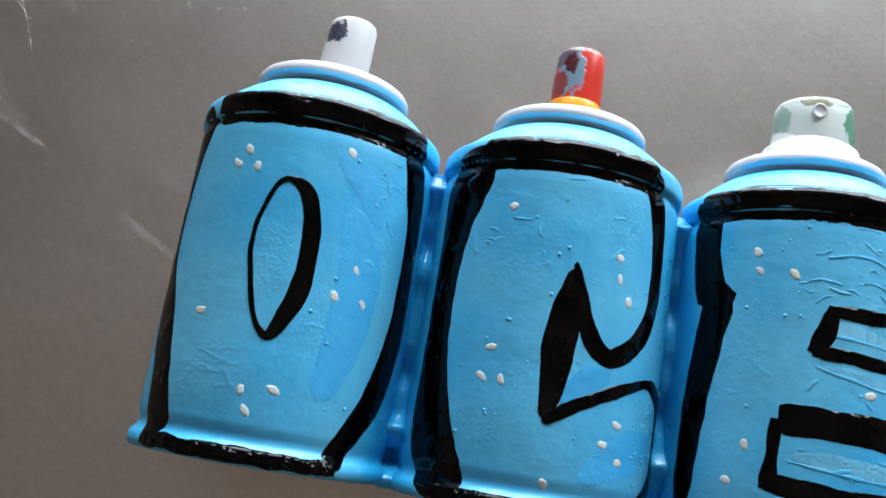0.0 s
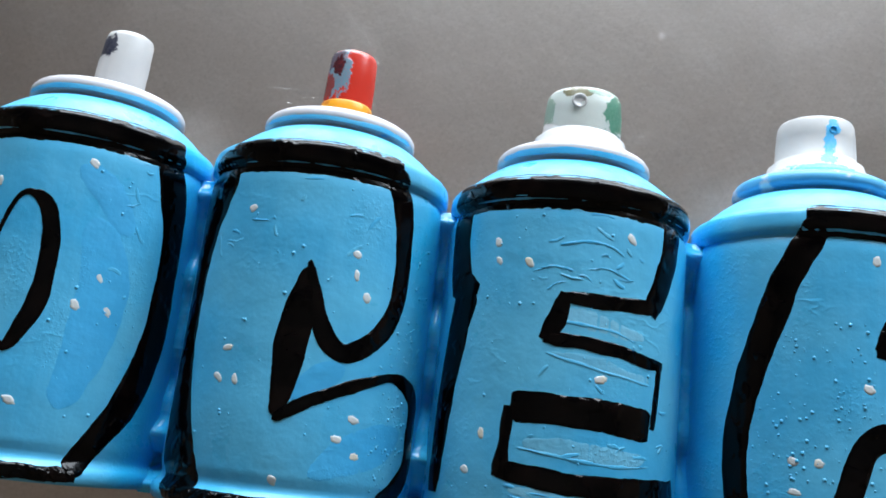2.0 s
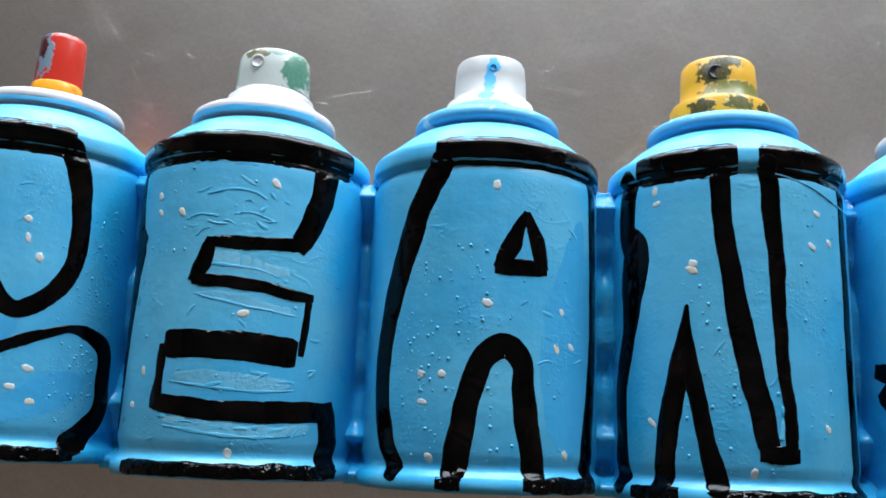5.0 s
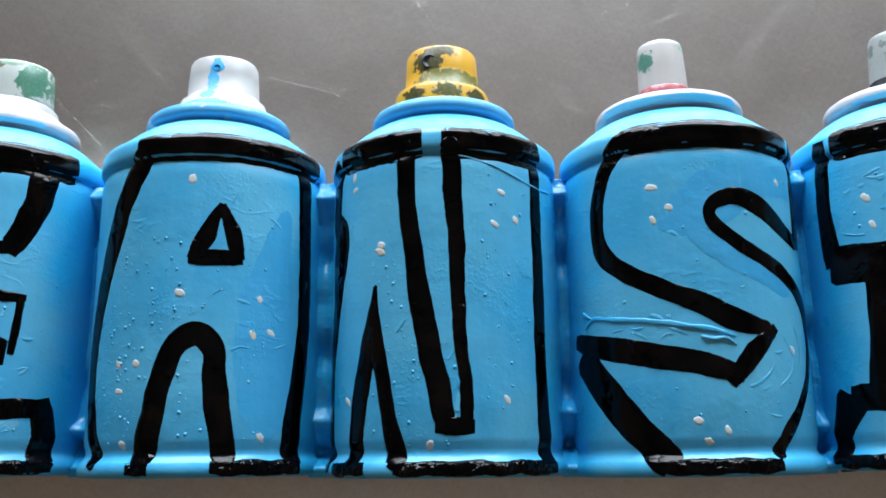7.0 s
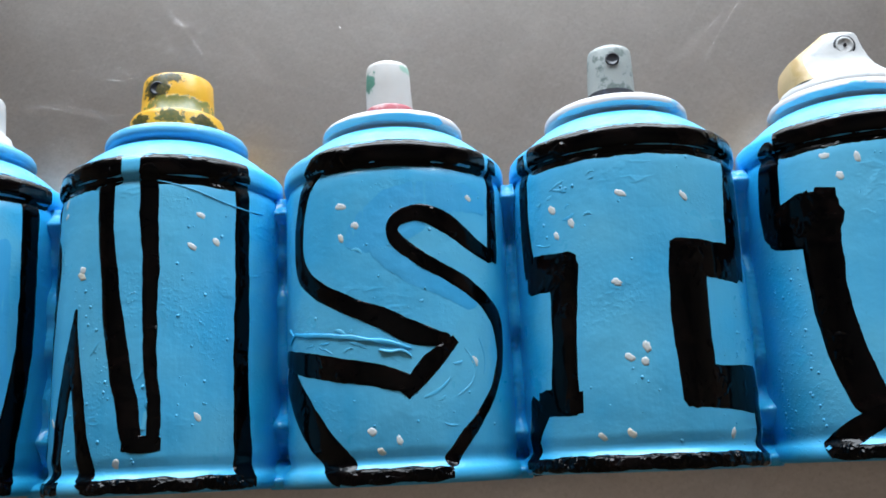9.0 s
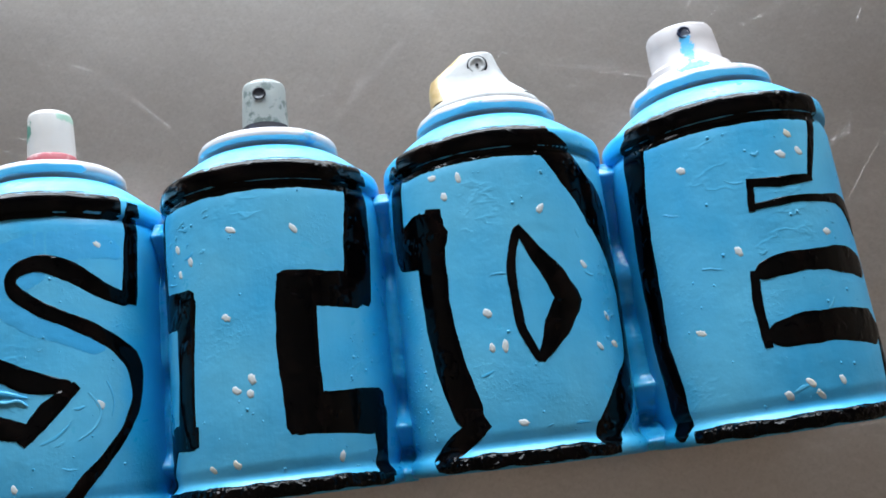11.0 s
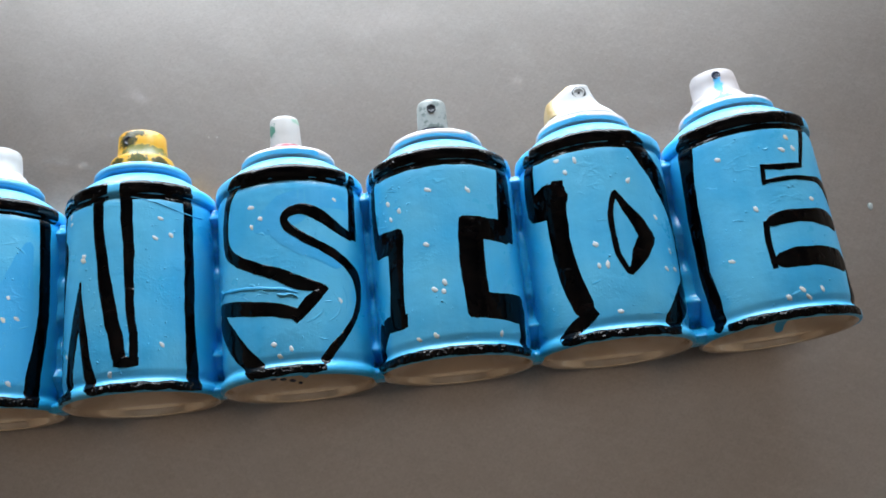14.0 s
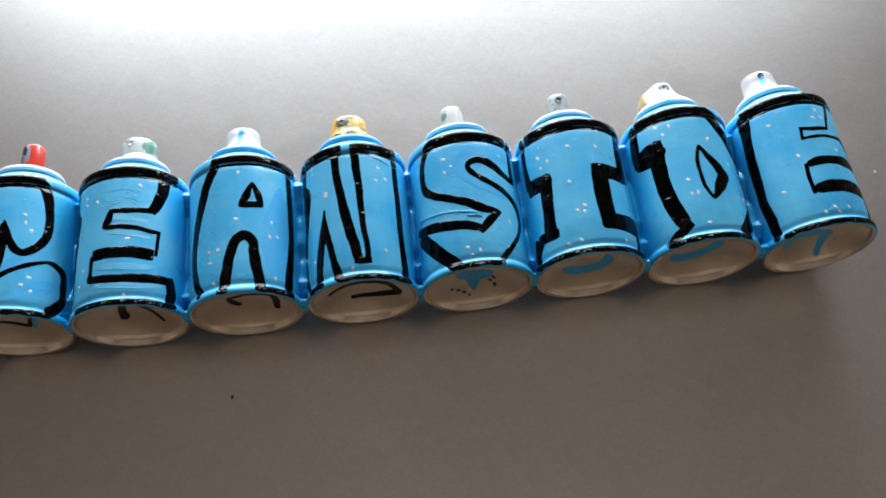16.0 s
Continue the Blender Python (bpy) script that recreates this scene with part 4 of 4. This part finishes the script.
for text in ("-29 31.2 0.7, -26 33.0 0.9, -22 32.4 1.0, -14 31.4 1.0, -6 30.0 1.1, 1 28.6 0.9, 5 27.4 0.6", "-30 34.8 0.6, -28 33.8 0.8, -25.6 32.8 0.7", "-2 27.4 0.5, 0.5 26.8 1.0, 3 27.0 0.9, 5 25.6 0.5"):
    stroke(can, text, False, 0.34, BLUE, "paint_ridge", 0.10)
for text in ("17 27.6 0.4, 19.4 24 0.6, 18.6 20.4 0.5, 14.6 17.4 0.4", "21 30 0.4, 22.6 26 0.5, 22 22 0.4", "7 17.2 0.4, 10.6 18.8 0.6, 13.4 21.6 0.4"):
    stroke(can, text, False, 0.07, BLUE, "paint_ridge", 0.10)
for text in ("-9 5 7, 0 0 10, 8 4 7", "-2 -2 7, -1 -8 5, -1 -12 1.6"):
    tag_stroke(can, text, BLUE_WASH)
for text in ("-13 -7 1.4, -11 -8.4 1.4", "-10 -9 1.6, -8 -10.6 1.4", "-7 -11.4 1.6, -5 -13 1.8", "-4 -13.8 1.4, -3 -15 1.6", "6 -4 1.2, 8 -6 1.6", "8 -1 1.4, 9.4 -4 1.6", "9 -6.6 1.4, 9.4 -10 1.6", "3 2 1.2, 5 0 1.4"):
    tag_stroke(can, text, NAVY)

# I
can = spray_can(109.4, 0.6, -0.32, CUP, LABEL.format("I", "slim grey cap"))
cap = spray_cap(can, [(5.8, 90.4)] + [(r, y + 0.8) for r, y in SLIM[3:]], GREY, -0.4, 0.02, "slim grey plastic cap")
part("cap_collar", lathe([(3.2, 83.5), (5.0, 84.2), (5.0, 90.8), (5.6, 91.0)], 40, -0.4), DARK, can, "dark cap stem")
orifice(cap, -0.1, 98.0, 5.75, 1.7, DARK)
cup_overspray(can, -60, 45, 81.2, 82.4)
letter_i(can)
wrinkles(can, 18, -26, -10, 46, 64, 40)
beads(can, 110, 20, 33, 4, 64, 41)
beads(can, 60, -26, 28, 5, 66, 20)
ridge(can, "-26 50 0.6, -22 49 0.8, -17 50.6 0.6")
tag_stroke(can, "-11 -2 5, -5 -6.5 6, 4 -6 6, 10 0 5.4, 10 8 4", BLUE_WASH)

# D
can = spray_can(164.3, 0.8, -0.42, CUP, LABEL.format("D", "wedge-shaped white cap"))
bm = bmesh.new()
rows = []
for y, w0, w1, d in ((87.6, -12.6, 12.8, 11.0), (89.6, -13.0, 10.6, 9.8), (92.0, -13.1, 7.8, 8.7), (94.4, -12.6, 6.3, 8.2), (97.2, -9.0, 5.1, 7.8), (99.9, -5.6, 4.2, 7.4), (100.4, -5.1, 3.8, 7.0)):
    ring = []
    for k in range(32):
        a = 2 * math.pi * k / 32
        c, s = math.cos(a), math.sin(a)
        ring.append(bm.verts.new((0.5 * (w0 + w1) * MM + 0.5 * (w1 - w0) * MM * math.copysign(abs(c) ** 0.5, c), y * MM, d * MM * math.copysign(abs(s) ** 0.5, s))))
    rows.append(ring)
for a, b in zip(rows, rows[1:]):
    for k in range(32):
        bm.faces.new((a[k], b[k], b[(k + 1) % 32], a[(k + 1) % 32]))
bm.faces.new(rows[-1])
bmesh.ops.recalc_face_normals(bm, faces=bm.faces)
bm.normal_update()
for f in bm.faces:
    if f.normal.x < -0.35:
        f.material_index = 1
cap = part("spray_cap", bm, (WHITE, IVORY), can, "tapered white plastic cap, yellowed on one side", crease=30)
part("cap_skirt", lathe([(9.0, 83.5), (14.8, 84.4), (14.9, 86.0), (14.0, 87.4), (12.6, 88.4), (10.0, 89.0), (0.0, 89.2)], 48, 0.2), WHITE, can, "round white skirt of the cap")
orifice(cap, -0.3, 96.6, 7.75, 2.6, DARK)
orifice(cap, -0.3, 96.6, 7.85, 2.15, WHITE)
orifice(cap, -0.3, 96.6, 8.0, 0.4, DARK)
cup_overspray(can, -80, 60, 81.2, 82.8)
letter_d(can)
wrinkles(can, 12, -10, 24, 6, 64, 42)
beads(can, 90, 22, 34, 4, 64, 43)
beads(can, 90, -33, -22, 4, 50, 21)
beads(can, 30, -15, 28, 5, 66, 22)
tag_stroke(can, "-13 -2 5, -6 -6 6, 3 -4 6, 9 3 5.4, 9 9 4", BLUE_WASH)

# E at the end
can = spray_can(221.1, 1.2, 1.58, CUP, LABEL.format("E", "pinkish cap"))
cap = spray_cap(can, WIDE, PINK_STREAK, -0.9, -0.05, "wide pinkish white plastic cap")
orifice(cap, -2.6, 97.4, 8.3, 1.6, NAVY)
cup_overspray(can, -80, 60, 81.2, 83.0)
letter_e_last(can)
wrinkles(can, 14, -20, 24, 6, 64, 44)
beads(can, 50, -22, 28, 5, 66, 23)
for text in ("-10 -8 4, -9 -2 4.6, -4 1.5 6, 4 2 6, 11 1 6", "8 0 4.4, 7.5 -8 3.6, 7 -16 3"):
    tag_stroke(can, text, BLUE_WASH)

# ---- glue between the cans ----
CENTRES = (-219.9, -165.1, -110.1, -55.2, 0.5, 55.3, 109.4, 164.3, 221.1)
BASES = (4.5, 3.2, 1.3, 0.7, 0.2, 0.0, 0.6, 0.8, 1.2)
TURNS = (-0.8, -0.7, -0.05, 0.14, 0.06, 0.38, -0.32, -0.42, 1.58)
for k in range(8):
    x0, x1 = CENTRES[k], CENTRES[k + 1]
    y0 = 0.5 * (BASES[k] + BASES[k + 1])
    lean = -0.5 * (radians(TURNS[k]) + radians(TURNS[k + 1]))
    bm = bmesh.new()
    blobs = [(1.6, 2.2, 3.4), (12.0 + 2.5 * math.sin(k * 2.1), 2.2, 2.2), (64.8 + 0.8 * math.sin(k * 1.3), 2.0, 2.2), (36 + 14 * math.sin(k * 1.7 + 1), 4.0, 0.7)]
    pits = [(6.4 + 0.8 * math.sin(k * 3.7), 1.5, 2.4), (24 + 6 * math.sin(k * 2.9), 4.0, 0.9), (52 + 5 * math.sin(k * 4.1), 3.4, 0.9)]
    rings = []
    for j in range(231):
        y = -0.2 + 68.8 * j / 230
        swell = sum(h * math.exp(-((y - c) / w) ** 2) for c, w, h in blobs)
        sink = sum(d * math.exp(-((y - c) / w) ** 2) for c, w, d in pits)
        high = 3.2 + 1.4 * noise.noise((k * 9.3, y * 0.05, 1.0)) + 0.25 * noise.noise((k * 5.1, y * 0.25, 4.0)) + swell - 1.6 * sink
        high = max(0.6, min(high, 11.0))
        dip = (0.8 + 0.2 * noise.noise((k * 4.4, y * 0.1, 2.0))) * high * 0.42 - 0.6 * swell + 1.6 * sink
        cx = 0.5 * (x0 + x1) + lean * y
        gap = 0.5 * (x1 - x0)
        ends = []
        for side, rough in ((-1, 0.0), (1, 5.0)):
            h = max(0.4, high + 0.7 * noise.noise((k * 6.1 + rough, y * 0.16, 9.0)))
            ends.append((cx + side * (gap - math.sqrt(max(1.0, (R - 0.35) ** 2 - h * h))), R + h))
        ring = []
        for i in range(9):
            f = i / 8
            x = ends[0][0] + (ends[1][0] - ends[0][0]) * f
            z = ends[0][1] + (ends[1][1] - ends[0][1]) * f - dip * (1 - (2 * f - 1) ** 2) + 0.12 * noise.noise((x * 0.8, y * 0.6, k * 3.0)) + 0.16 * noise.noise((x * 1.8, y * 1.6, k * 5.0))
            ring.append(bm.verts.new((x * MM, (y0 + y) * MM, z * MM)))
        ring.append(bm.verts.new(((cx + 1.6) * MM, (y0 + y) * MM, (R - 3.0) * MM)))
        ring.append(bm.verts.new(((cx - 1.6) * MM, (y0 + y) * MM, (R - 3.0) * MM)))
        rings.append(ring)
    for a, b in zip(rings, rings[1:]):
        for i in range(11):
            bm.faces.new((a[i], b[i], b[(i + 1) % 11], a[(i + 1) % 11]))
    bm.faces.new(rings[0])
    bm.faces.new(rings[-1])
    bmesh.ops.recalc_face_normals(bm, faces=bm.faces)
    tagged(part("glue_bead", bm, BLUE_DEEP, None, "lumpy blue-painted glue bead joining two spray cans"), category="glue", group="glue beads between the cans")
